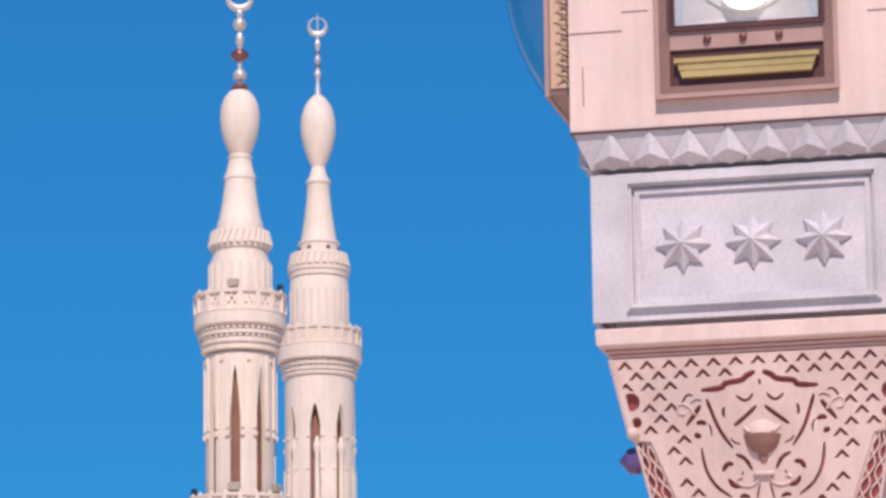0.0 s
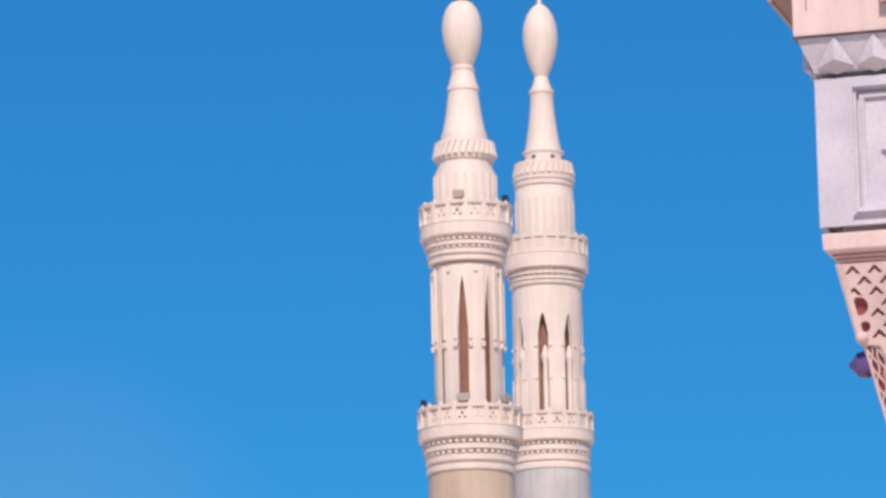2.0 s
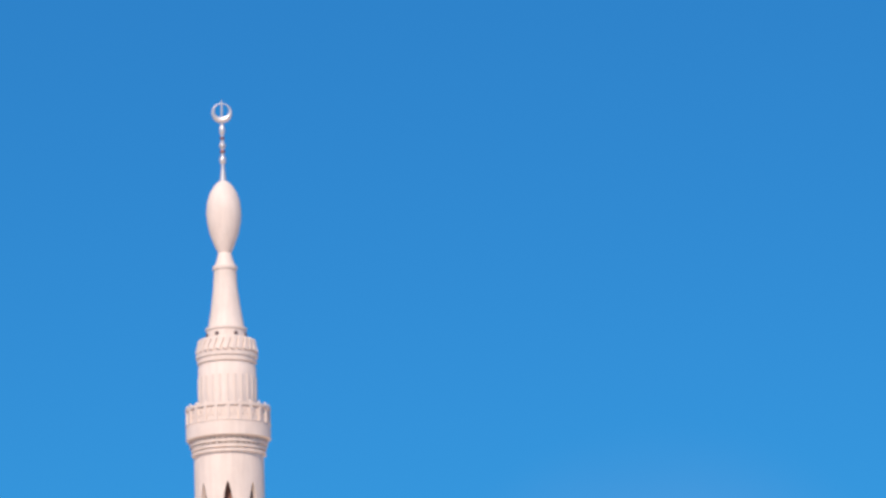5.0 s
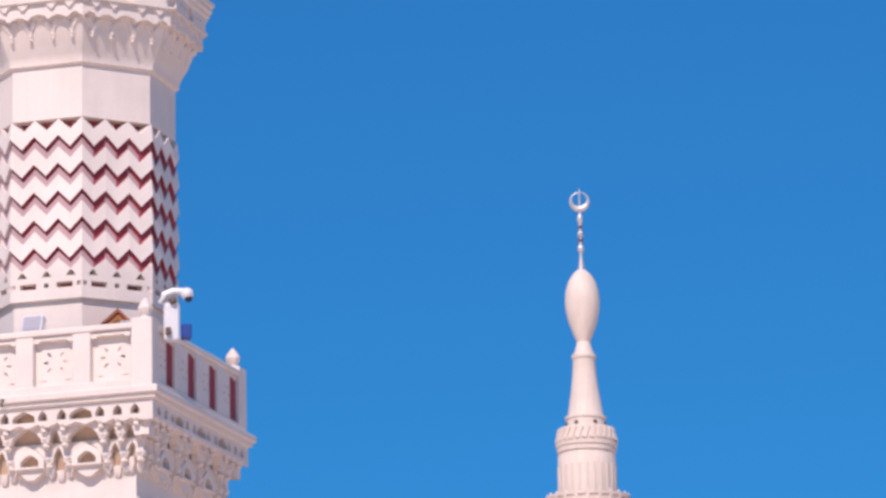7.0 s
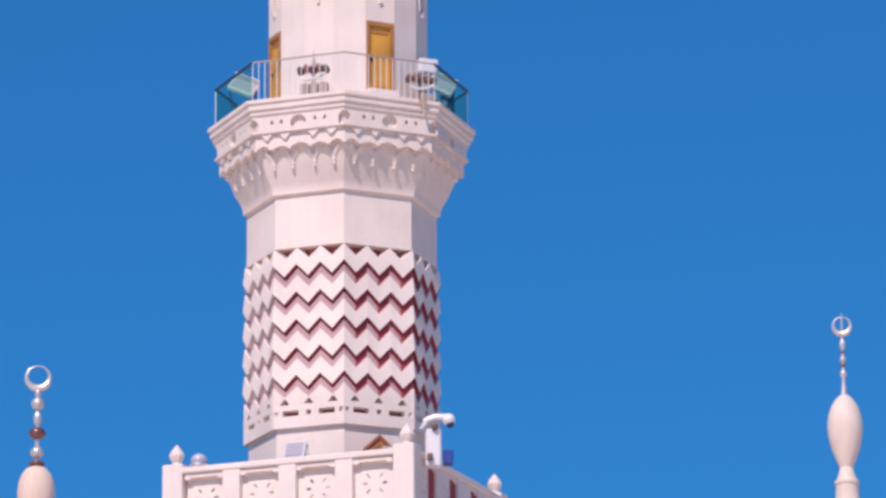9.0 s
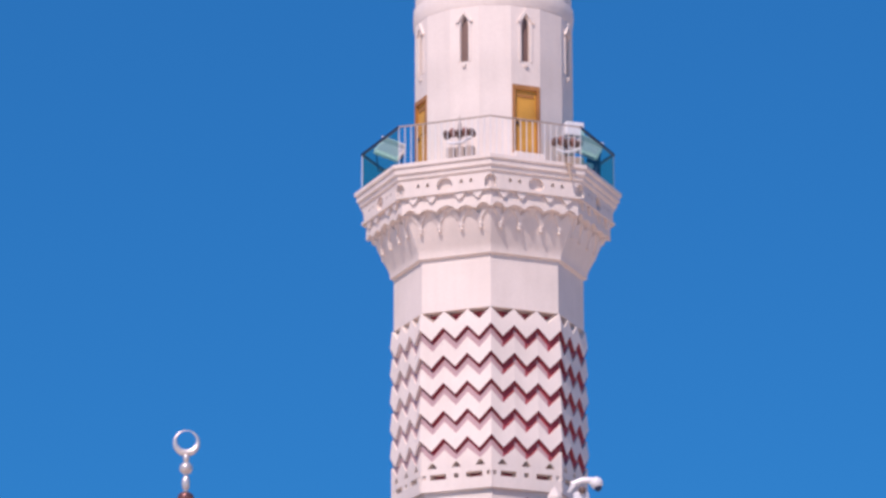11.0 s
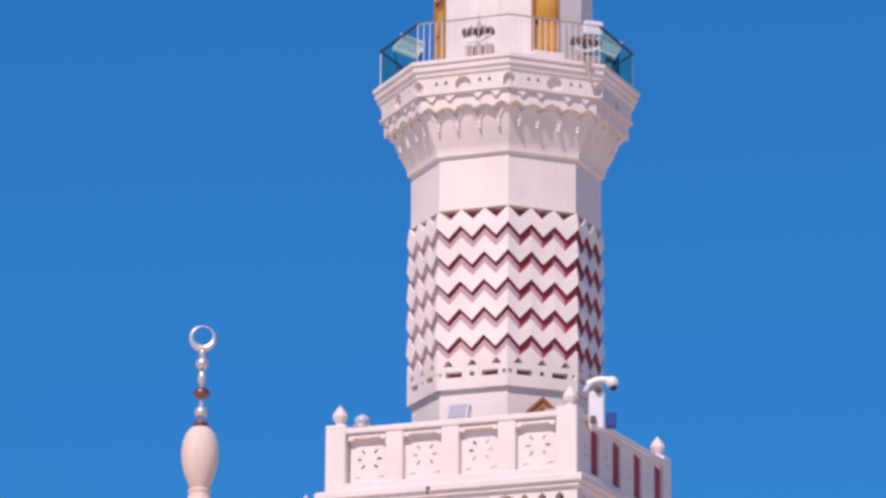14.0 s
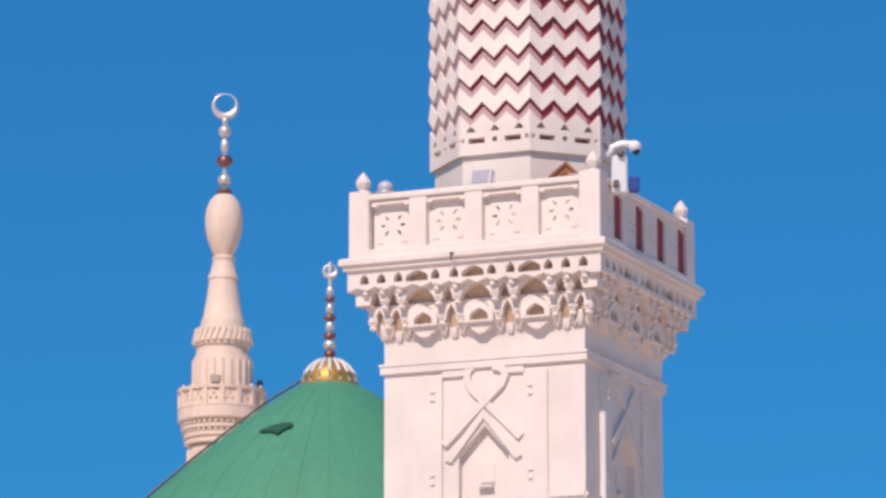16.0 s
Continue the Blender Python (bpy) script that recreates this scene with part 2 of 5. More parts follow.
def sphere(bm, c, r, sz=1.0, n=14):
    tmp = lathe([(max(1e-4, r * math.sin(math.pi * i / 9)), -r * sz * math.cos(math.pi * i / 9)) for i in range(10)], n)
    return add(bm, tmp, Matrix.Translation(c))


def turn(deg):
    return Matrix.Rotation(radians(deg), 4, "Z")


# ---- ground ----
gbm = bmesh.new()
for cx, cy in ((-1500, -1500), (1500, -1500), (1500, 1500), (-1500, 1500)):
    gbm.verts.new((cx, cy, 0))
gbm.faces.new(gbm.verts[:])
ground = new("ground", mesh_of("ground", gbm, PAVING))
tagged(ground, "pale marble paving of the wide plaza", "ground", kind="structure")


# ---- distant minarets ----
def arched_drum(R, z0, z1, openings, half, zs, za, thick, phase):
    """A round wall pierced by tall pointed openings."""
    bm = bmesh.new()
    cols = []
    step = 360 / openings
    for k in range(openings):
        mid = phase + k * step
        for f in (-1, -0.66, -0.33, 0, 0.33, 0.66, 1):
            cols.append((mid + f * half, zs + (za - zs) * (1 - abs(f) ** 1.5)))
        rest = step - 2 * half
        for f in (0.25, 0.5, 0.75):
            cols.append((mid + half + rest * f, None))
    def at(deg, r, z):
        a = radians(deg)
        return bm.verts.new((r * math.sin(a), -r * math.cos(a), z))
    n = len(cols)
    for i in range(n):
        (a, ha), (b, hb) = cols[i], cols[(i + 1) % n]
        if b < a:
            b += 360
        open_here = ha is not None and hb is not None
        la, lb2 = (ha, hb) if open_here else (z0, z0)
        o = [at(a, R, la), at(b, R, lb2), at(b, R, z1), at(a, R, z1)]
        q = [at(a, R - thick, la), at(b, R - thick, lb2), at(b, R - thick, z1), at(a, R - thick, z1)]
        bm.faces.new(o)
        bm.faces.new(q[::-1])
        bm.faces.new((o[0], q[0], q[1], o[1]))
        if ha == zs and open_here:
            p = [at(a, R, z0), at(a, R, zs), at(a, R - thick, zs), at(a, R - thick, z0)]
            bm.faces.new(p)
        if hb == zs and open_here:
            p = [at(b, R, z0), at(b, R, zs), at(b, R - thick, zs), at(b, R - thick, z0)]
            bm.faces.new(p)
    bmesh.ops.remove_doubles(bm, verts=bm.verts[:], dist=0.001)
    return bm


def dentils(R, z, n, s, parent, name="dentil_ring"):
    bm = bmesh.new()
    for i in range(n):
        box(bm, (0, -R, z), s, turn(360 * i / n))
    ob = part(name, bm, CREAM, parent)
    tagged(ob, kind="stuff")


def round_balcony(parent, R, z_top, z_rail, z_slab, n, shaft_r, z_shaft, gallery_floods):
    """Slab, corbelled rings, pierced parapet panels, posts with spikes."""
    slab = lathe([(R * 0.90, z_slab - 0.12), (R * 0.97, z_slab - 0.02), (R, z_slab + 0.06), (R, z_rail - 0.06), (R * 1.012, z_rail - 0.04), (R * 1.012, z_rail + 0.03), (R * 0.985, z_rail + 0.06), (R * 0.6, z_rail + 0.06)], 48)
    part("balcony_slab", slab, CREAM, parent)
    h = z_slab - 0.15 - z_shaft
    d = R * 0.93 - shaft_r
    r1, r2 = shaft_r + 0.5 * d, shaft_r + 0.9 * d
    prof = [(shaft_r, z_shaft), (shaft_r * 1.05, z_shaft + 0.05 * h), (shaft_r * 1.05, z_shaft + 0.2 * h), (shaft_r * 1.0, z_shaft + 0.24 * h)]
    prof += [(r1 * 0.93, z_shaft + 0.30 * h), (r1, z_shaft + 0.35 * h), (r1, z_shaft + 0.54 * h), (r1 * 0.92, z_shaft + 0.57 * h)]
    prof += [(r2 * 0.90, z_shaft + 0.66 * h), (r2, z_shaft + 0.70 * h), (r2, z_shaft + 0.87 * h), (r2 * 0.91, z_shaft + 0.90 * h), (r2 * 0.91, z_slab - 0.1)]
    part("corbel", lathe(prof, 48), CREAM, parent)
    dentils(r1 - 0.03, z_shaft + 0.61 * h, 40, (0.24, 0.2, 0.10 * h), parent)
    dentils(r2 - 0.03, z_shaft + 0.95 * h, 44, (0.24, 0.2, 0.10 * h), parent)
    w = 2 * math.pi * R / n
    hh = z_top - z_rail
    holes = [[(w * 0.3 * sx + 0.09 * w * math.cos(a), z_rail + hh * (0.5 + 0.2 * sz) + 0.09 * w * math.sin(a)) for a in (0.4, 1.9, 3.5, 5.1)] for sx in (-0.55, 0.55) for sz in (-1, 1)]
    holes += [[(0.11 * w * math.cos(a), z_rail + hh * 0.5 + 0.13 * w * math.sin(a)) for a in (0, 1.57, 3.14, 4.71)]]
    pan = mesh_of("parapet_panel", plate(rect(-w * 0.36, w * 0.36, z_rail + 0.05, z_top - 0.18 * hh), holes, -R + 0.14, -R + 0.26), CREAM)
    pbm = box(bmesh.new(), (0, -R + 0.16, z_rail + hh * 0.48), (w * 0.24, 0.34, hh * 0.96))
    add(pbm, lathe([(0.12, z_rail + hh * 0.95), (0.13, z_rail + hh * 1.0), (0.08, z_rail + hh * 1.05), (0.01, z_rail + hh * 1.13)], 8), Matrix.Translation((0, -R + 0.16, 0)))
    post = mesh_of("parapet_post", pbm, CREAM)
    for i in range(n):
        part("parapet_panel", pan, None, parent, at=turn(360 * (i + 0.5) / n))
        part("parapet_post", post, None, parent, at=turn(360 * i / n))
    part("handrail", lathe([(R - 0.30, z_top - 0.2 * hh), (R + 0.02, z_top - 0.2 * hh), (R + 0.04, z_top - 0.05 * hh), (R - 0.30, z_top - 0.05 * hh), (R - 0.30, z_top - 0.2 * hh)], 48, cap=False), CREAM, parent)
    for deg, big in gallery_floods:
        fb = box(bmesh.new(), (0, -R + 0.35, z_top + 0.32), (0.75 * big, 0.35, 0.5), turn(deg), 0.05)
        box(fb, (0, -R + 0.45, z_top + 0.02), (0.5 * big, 0.16, 0.3), turn(deg))
        part("gallery_floodlight", fb, FADED_BROWN if big > 0.8 else DARK_STEEL, parent, "small brown floodlight housing")


def crown_ring(parent, r, z0, z1, n=28):
    """A flared ring of slanting leaves."""
    part("crown_base", lathe([(r * 0.90, z0), (r * 0.93, z0 + 0.25 * (z1 - z0)), (r * 0.84, z1), (r * 0.5, z1)], 40), CREAM, parent)
    leaf = Matrix.Translation((0, -r * 0.90, z0 + 0.55 * (z1 - z0))) @ Matrix.Rotation(radians(18), 4, "Y") @ Matrix.Rotation(radians(-10), 4, "X")
    me = mesh_of("crown_leaf", box(bmesh.new(), (0, 0, 0), (2 * math.pi * r / n * 0.66, 0.22, (z1 - z0) * 0.8), leaf, 0.04), CREAM)
    for i in range(n):
        part("crown_leaf", me, None, parent, at=turn(360 * i / n))


def flutes(parent, r, z0, z1, n=22):
    me = mesh_of("flute", box(bmesh.new(), (0, -r, (z0 + z1) / 2), (2 * math.pi * r / n * 0.42, 0.18, z1 - z0), None, 0.03), CREAM)
    for i in range(n):
        part("flute", me, None, parent, at=turn(360 * i / n))


def crescent(parent, z, R, r, stick):
    """An upright ring, thicker below than above, that closes at the top."""
    bm = bmesh.new()
    n, rings = 36, []
    for i in range(n):
        a = 2 * math.pi * i / n
        t = r * (0.62 - 0.48 * math.sin(a))
        ctr = Vector((R * math.cos(a), 0, R * math.sin(a)))
        out = Vector((math.cos(a), 0, math.sin(a)))
        rings.append([bm.verts.new(ctr + out * t * math.cos(b) + Vector((0, t * 1.1 * math.sin(b), 0)) + Vector((0, 0, z))) for b in [2 * math.pi * k / 8 for k in range(8)]])
    for i in range(n):
        a, b = rings[i], rings[(i + 1) % n]
        for k in range(8):
            bm.faces.new((a[k], a[(k + 1) % 8], b[(k + 1) % 8], b[k]))
    ring = part("crescent", bm, SILVER, parent, "pale metal crescent closing to a ring")
    if stick:
        part("spike", lathe([(0.10, z - R), (0.10, z + 0.9 * R), (0.01, z + 1.6 * R)], 8), SILVER, ring)
    return ring


def beads(parent, spec):
    """Finial: (height, radius, half height, material) of each bead on the stem."""
    for z, r, h, m in spec:
        prof = [(max(0.02, r * math.sin(math.pi * i / 8)) , z - h * math.cos(math.pi * i / 8)) for i in range(9)]
        part("finial_bead", lathe(prof, 16), m, parent)


def old_minaret(m, base_drop, phase, label):
    """Slender round minaret with two galleries; heights as on the taller twin at its own ground."""
    ob = thing("minaret", m, label, "minaret", "distant minarets")
    z = -base_drop
    part("lower_shaft", lathe([(2.9, z), (2.9, 20), (2.62, 37.3)], 40), TAN, ob, "tan lower shaft")
    # brown core stands in for the shade seen through the openings
    part("shaft_core", lathe([(1.62, 38.0), (1.62, 52.0)], 24), BROWN_SHADE, ob)
    round_balcony(ob, 3.2, 41.28, 39.98, 39.2, 20, 2.62, 37.2, ((-8, 1.0), (50, 0.9), (-86, 0.7)))
    part("pierced_shaft", arched_drum(2.14, 39.9, 50.1, 8, 8.6, 46.0, 49.3, 0.32, phase), CREAM, ob)
    cap = mesh_of("capital", box(bmesh.new(), (0, -2.20, 45.0), (0.26, 0.22, 0.35), None, 0.04), CREAM)
    pil = mesh_of("pilaster", box(bmesh.new(), (0, -2.17, 47.6), (0.22, 0.20, 4.6), None, 0.04), CREAM)
    boss = mesh_of("boss", box(bmesh.new(), (0, -2.2, 49.65), (0.22, 0.12, 0.22)), CREAM)
    for i in range(8):
        for s in (-12.2, 12.2):
            part("capital", cap, None, ob, at=turn(phase + 45 * i + s))
            part("pilaster", pil, None, ob, at=turn(phase + 45 * i + s))
        part("boss", boss, None, ob, at=turn(phase + 22.5 + 45 * i))
    round_balcony(ob, 2.86, 53.95, 52.6, 51.75, 16, 2.30, 50.2, ((-10, 0.9), (78, 0.6)))
    part("drum", lathe([(1.92, 52.5), (1.92, 55.9), (1.72, 56.3), (1.72, 56.9), (1.80, 57.0)], 40), CREAM, ob)
    flutes(ob, 1.90, 52.9, 55.8)
    crown_ring(ob, 2.02, 56.75, 58.0)
    part("spire", lathe([(1.50, 57.6), (1.42, 58.5), (1.34, 58.7), (1.30, 58.75), (1.12, 59.8), (0.98, 60.8), (0.93, 61.25), (0.99, 61.3), (0.99, 61.52), (0.86, 61.8), (0.72, 62.4), (0.70, 62.52), (0.75, 62.6), (0.75, 62.78), (0.60, 62.88)], 36), CREAM, ob)
    part("bulb", lathe([(0.58, 62.82), (0.78, 63.2), (1.04, 63.9), (1.20, 64.6), (1.25, 65.3), (1.17, 66.0), (0.96, 66.55), (0.66, 66.92), (0.40, 67.04)], 36), CREAM, ob)
    beads(ob, ((67.25, 0.56, 0.20, COPPER), (68.0, 0.46, 0.42, SILVER), (69.3, 0.56, 0.42, COPPER), (70.3, 0.28, 0.55, SILVER), (71.3, 0.45, 0.42, SILVER), (72.0, 0.22, 0.35, SILVER)))
    part("stem", lathe([(0.16, 66.9), (0.14, 72.3)], 10), SILVER, ob)
    crescent(ob, 73.1, 0.76, 0.22, False)
    return ob


def new_minaret(m, base_drop, phase, label, g=0.0):
    """Tall round minaret with fluted drum; the crescent has a central spike."""
    ob = thing("minaret", m, label, "minaret", "distant minarets")
    part("lower_shaft", lathe([(4.0, -base_drop), (4.0, 25), (3.55, 49.8)], 40), GREY_SHAFT, ob, "pale grey lower shaft")
    # inside of the openings shaded by the core's brown colour
    part("shaft_core", lathe([(2.35, 50.0), (2.35, 68.0)], 24), BROWN_SHADE, ob)
    round_balcony(ob, 4.05, 55.12, 53.45, 52.4, 18, 3.5, 49.7, ())
    part("pierced_shaft", arched_drum(3.25, 53.4, 67.2 + g, 8, 8.6, 62.3 + g, 64.3 + g, 0.5, phase), CREAM, ob)
    cap = mesh_of("capital", box(bmesh.new(), (0, -3.22, 0), (0.36, 0.3, 0.25), None, 0.05), CREAM)
    pil = mesh_of("pilaster", box(bmesh.new(), (0, -3.2, 55.8), (0.3, 0.3, 4.4), None, 0.05), CREAM)
    colonnette = mesh_of("colonnette", add(bmesh.new(), lathe([(0.34, 53.6), (0.34, 54.1), (0.25, 54.3), (0.25, 59.6), (0.36, 60.0), (0.40, 60.3), (0.1, 61.2)], 12), Matrix.Translation((0.16, -3.0, 0))), CREAM)
    for i in range(8):
        part("colonnette", colonnette, None, ob, at=turn(phase + 45 * i))
        for s in (-11.7, 11.7):
            for z in (58.2, 61.2):
                part("capital", cap, None, ob, at=turn(phase + 45 * i + s) @ Matrix.Translation((0, 0, z)))
            part("pilaster", pil, None, ob, at=turn(phase + 45 * i + s))
    round_balcony(ob, 3.95, 71.65 + g, 69.9 + g, 68.5 + g, 22, 3.30, 67.0 + g, ())
    part("drum", lathe([(2.72, 69.8 + g), (2.72, 76.2), (2.6, 76.5), (2.6, 77.0)], 40), CREAM, ob)
    flutes(ob, 2.68, 70.5 + g, 75.3, 24)
    part("drum_moulding", lathe([(2.62, 76.5), (2.78, 76.6), (2.78, 77.0), (2.9, 77.1), (2.9, 77.4), (2.5, 77.5)], 40), CREAM, ob)
    crown_ring(ob, 3.0, 77.3, 78.9, 26)
    part("lantern_ring", lathe([(1.85, 78.0), (1.85, 79.7), (1.95, 79.8), (1.95, 80.0), (1.6, 80.1)], 36), CREAM, ob)
    for deg in (-72, -28, 28, 72):
        part("ring_lamp", box(bmesh.new(), (0, -1.87, 79.3), (0.35, 0.2, 0.3), turn(deg), 0.04), BROWN_STEEL, ob)
    part("spire", lathe([(1.72, 80.0), (1.66, 80.3), (1.36, 82.2), (1.14, 84.0), (1.06, 85.5), (1.08, 85.6), (1.16, 85.65), (1.16, 85.95), (0.96, 86.1), (0.72, 86.8), (0.60, 87.3)], 36), CREAM, ob)
    part("bulb", lathe([(0.6, 87.2), (0.95, 88.0), (1.35, 89.1), (1.60, 90.3), (1.66, 91.2), (1.56, 92.2), (1.28, 93.1), (0.85, 93.8), (0.42, 94.2)], 36), CREAM, ob)
    part("stem", lathe([(0.36, 94.0), (0.22, 95.2), (0.17, 95.6), (0.15, 100.2)], 12), SILVER, ob)
    beads(ob, ((96.3, 0.34, 0.45, SILVER), (97.1, 0.27, 0.2, COPPER), (97.7, 0.31, 0.36, SILVER), (98.4, 0.24, 0.2, COPPER), (99.2, 0.29, 0.55, SILVER)))
    crescent(ob, 101.0, 0.82, 0.26, True)
    return ob


def bearing(az, dist, z=0.0, rz=None):
    a = radians(az)
    return pose(-math.sin(a) * dist, math.cos(a) * dist, z, 0, 0, az if rz is None else rz)


old_minaret(bearing(-18.82, 257), 0, -9, "cream stone minaret with two galleries and a bulbous spire")
behind_dome = old_minaret(bearing(4.222, 273, -4.4), -4.4, -20, "cream stone minaret with a gallery, standing behind the green dome")
for ob in behind_dome.children_recursive:
    if ob.data.materials[0] == CREAM:
        ob.data.materials[0] = SAND
new_minaret(bearing(-19.905, 388, 5.65), 5.65, -8, "tall cream minaret with fluted drum and ringed crescent")
new_minaret(bearing(-6.945, 390, 0.9), 0.9, -3, "tall cream minaret with fluted drum, standing alone", 0.8)


# ---- green dome ----
def green_dome():
    ob = thing("green_dome", bearing(2.75, 150), "large ribbed dome painted green with a gilt cap", "dome")
    prof = [(9.4, 12.0), (9.4, 16.0), (9.2, 18.5), (8.6, 20.6), (7.7, 22.3), (6.35, 24.0), (4.75, 25.4), (2.95, 26.85), (1.7, 27.75), (1.05, 28.12), (0.9, 28.2)]
    part("dome_shell", lathe(prof, 64), GREEN, ob)
    seam = mesh_of("seam", tube([(0, -(r + 0.005), z) for r, z in prof[1:-1]], 0.008, n=4), GREEN)
    for i in range(40):
        part("seam", seam, None, ob, at=turn(9 * i))
    part("drum", lathe([(9.6, 0.0), (9.6, 11.8), (9.8, 12.0), (9.3, 12.1)], 48), WHITE, ob)
    cap = part("gilt_cap", lathe([(0.98, 28.12), (1.0, 28.2), (0.90, 28.55), (0.68, 28.85), (0.40, 29.05), (0.22, 29.15)], 32), GILT, ob, "gilt cap with white ribs")
    rib = mesh_of("cap_rib", tube([(0, -(r + 0.015), z) for r, z in ((1.0, 28.2), (0.90, 28.55), (0.68, 28.85), (0.40, 29.05))], 0.06, n=6), WHITE_METAL)
    for i in range(16):
        part("cap_rib", rib, None, cap, at=turn(22.5 * i))
    part("cap_rim", lathe([(0.98, 28.06), (1.06, 28.08), (1.06, 28.16), (0.98, 28.18)], 32), BRASS, cap)
    beads(ob, ((29.3, 0.22, 0.14, COPPER), (29.62, 0.24, 0.2, SILVER), (29.95, 0.25, 0.14, COPPER), (30.3, 0.17, 0.22, SILVER), (30.62, 0.24, 0.14, COPPER), (30.95, 0.16, 0.22, SILVER), (31.3, 0.20, 0.12, COPPER), (31.6, 0.14, 0.2, SILVER)))
    part("stem", lathe([(0.1, 29.0), (0.08, 32.16)], 10), SILVER, ob)
    crescent(ob, 32.36, 0.22, 0.10, True)
    # a dark patch on the slope, and the lightning cable
    pm = turn(-26) @ Matrix.Translation((0, -4.13, 26.02)) @ Matrix.Rotation(radians(-52), 4, "X")
    pb = plate([(-0.62, -0.22), (-0.1, -0.30), (0.18, -0.52), (0.32, -0.2), (0.55, 0.0), (0.5, 0.22), (0.1, 0.26), (-0.3, 0.1)], (), -0.015, 0.12)
    bmesh.ops.transform(pb, matrix=pm, verts=pb.verts)
    part("patch", pb, DARK_GREEN, ob, "dark green patch on the slope")
    a = radians(-82)
    part("lightning_cable", tube([((r + 0.05) * math.sin(a), -(r + 0.05) * math.cos(a), z + 0.05) for r, z in prof[1:7] + [(3.4, 26.52), (2.2, 27.46), (1.0, 28.24)]], 0.05, n=6), BLACK, ob, "black cable down the dome")
    return ob


green_dome()


# ---- main minaret ----
main = thing("main_minaret", pose(-0.03, 126, 0.08, 0, 0, -21.3), "white stone minaret with a square base, zigzag brickwork and two galleries", "minaret")
# the square storeys stand a little askew to the octagon
SQUARE = turn(21.3) @ Matrix.Translation((-0.12, 0, 0)) @ turn(-21.3)
SKEW = SQUARE @ turn(-0.9)
QUARTERS = [SKEW @ turn(90 * k) for k in range(4)]
EIGHTHS = [turn(45 * k) for k in range(8)]
PH8 = radians(22.5)
A8 = math.cos(PH8)


def main_square_shaft():
    S = 3.21
    bm = bmesh.new()
    box(bm, (0, 0, 12.3), (2 * S - 0.5, 2 * S - 0.5, 25.0))
    part("shaft", bm, WHITE, main, at=SKEW)
    # one wall face with its pierced pattern of recesses, used on all four sides
    niche = [(-0.80, 16.0), (0.80, 16.0), (0.80, 21.25), (0.02, 22.12), (-0.80, 21.25)]
    holes = [niche]
    face = plate([(-S + 0.004, -0.1), (S - 0.004, -0.1), (S - 0.004, 24.9), (-S + 0.004, 24.9)], holes, -S, -S + 0.30)
    fm = mesh_of("wall_face", face, WHITE)
    mould = mesh_of("moulding", add(plate(rect(-S - 0.096, S + 0.096, 23.84, 24.14), (), -S - 0.10, -S + 0.02), plate(rect(-S - 0.126, S + 0.126, 24.06, 24.14), (), -S - 0.13, -S + 0.02)), WHITE)
    rb = plate([(-2.05, 16.0), (-1.3, 16.0), (-1.3, 23.62), (-2.05, 23.62)], (), -S - 0.09, -S + 0.01)
    plate([(1.3, 16.0), (2.05, 16.0), (2.05, 23.62), (1.3, 23.62)], (), -S - 0.09, -S + 0.01, rb)
    plate(rect(-1.3, -0.45, 23.62, 23.80), (), -S - 0.09, -S + 0.01, rb)
    plate(rect(0.55, 1.3, 23.62, 23.80), (), -S - 0.09, -S + 0.01, rb)
    side = mesh_of("wall_frame", rb, WHITE)
    # gable moulding over the niche and the knotted strap above it
    g = bmesh.new()
    plate([(-1.22, 21.15), (-1.02, 21.05), (0.02, 22.32), (1.02, 21.05), (1.22, 21.15), (0.02, 22.62)], (), -S - 0.09, -S + 0.01, g)
    gable = mesh_of("gable_moulding", g, WHITE)
    k1 = [(-1.25, 21.6), (-0.5, 22.3), (0.24, 23.0), (0.6, 23.33), (0.72, 23.58), (0.62, 23.78), (0.33, 23.86)]
    k2 = [(1.19, 21.7), (0.6, 22.3), (0.12, 22.75), (-0.36, 23.2), (-0.52, 23.5), (-0.48, 23.78), (-0.25, 23.98), (0.05, 24.04)]
    straps = []
    for pts, d in ((k1, 0.12), (k2, 0.085)):
        vs = [Vector(p) for p in pts]
        one, two = [], []
        for k, p in enumerate(vs):
            t = (vs[min(k + 1, len(vs) - 1)] - vs[max(k - 1, 0)]).normalized() * 0.115
            one.append((p.x - t.y, p.y + t.x))
            two.append((p.x + t.y, p.y - t.x))
        straps.append(mesh_of("strap", plate(one + two[::-1], (), -S - d, -S + 0.01), WHITE))
    boss = mesh_of("boss", box(bmesh.new(), (0, -S - 0.11, 0), (0.15, 0.07, 0.08), None, 0.015), WHITE)
    lp = add(plate(rect(-0.24, 0.24, 20.30, 20.36), (), -S + 0.05, -S + 0.25), plate(rect(-0.18, 0.26, 20.45, 21.0), (), -S + 0.20, -S + 0.26))
    sill = mesh_of("niche_sill", lp, WHITE)
    st = mesh_of("string_course", plate(rect(-3.19, 3.19, 19.85, 19.97), (), -S - 0.06, -S + 0.01), WHITE)
    for m in QUARTERS:
        w = part("wall_face", fm, None, main, at=m)
        for nm, me in (("moulding", mould), ("wall_frame", side), ("gable_moulding", gable), ("strap", straps[0]), ("strap", straps[1]), ("niche_sill", sill), ("string_course", st)):
            part(nm, me, None, w)
        for x in (-1.60, 1.52):
            for z in (22.95, 23.2, 20.45, 20.7):
                part("boss", boss, None, w, at=Matrix.Translation((x, 0, z)))
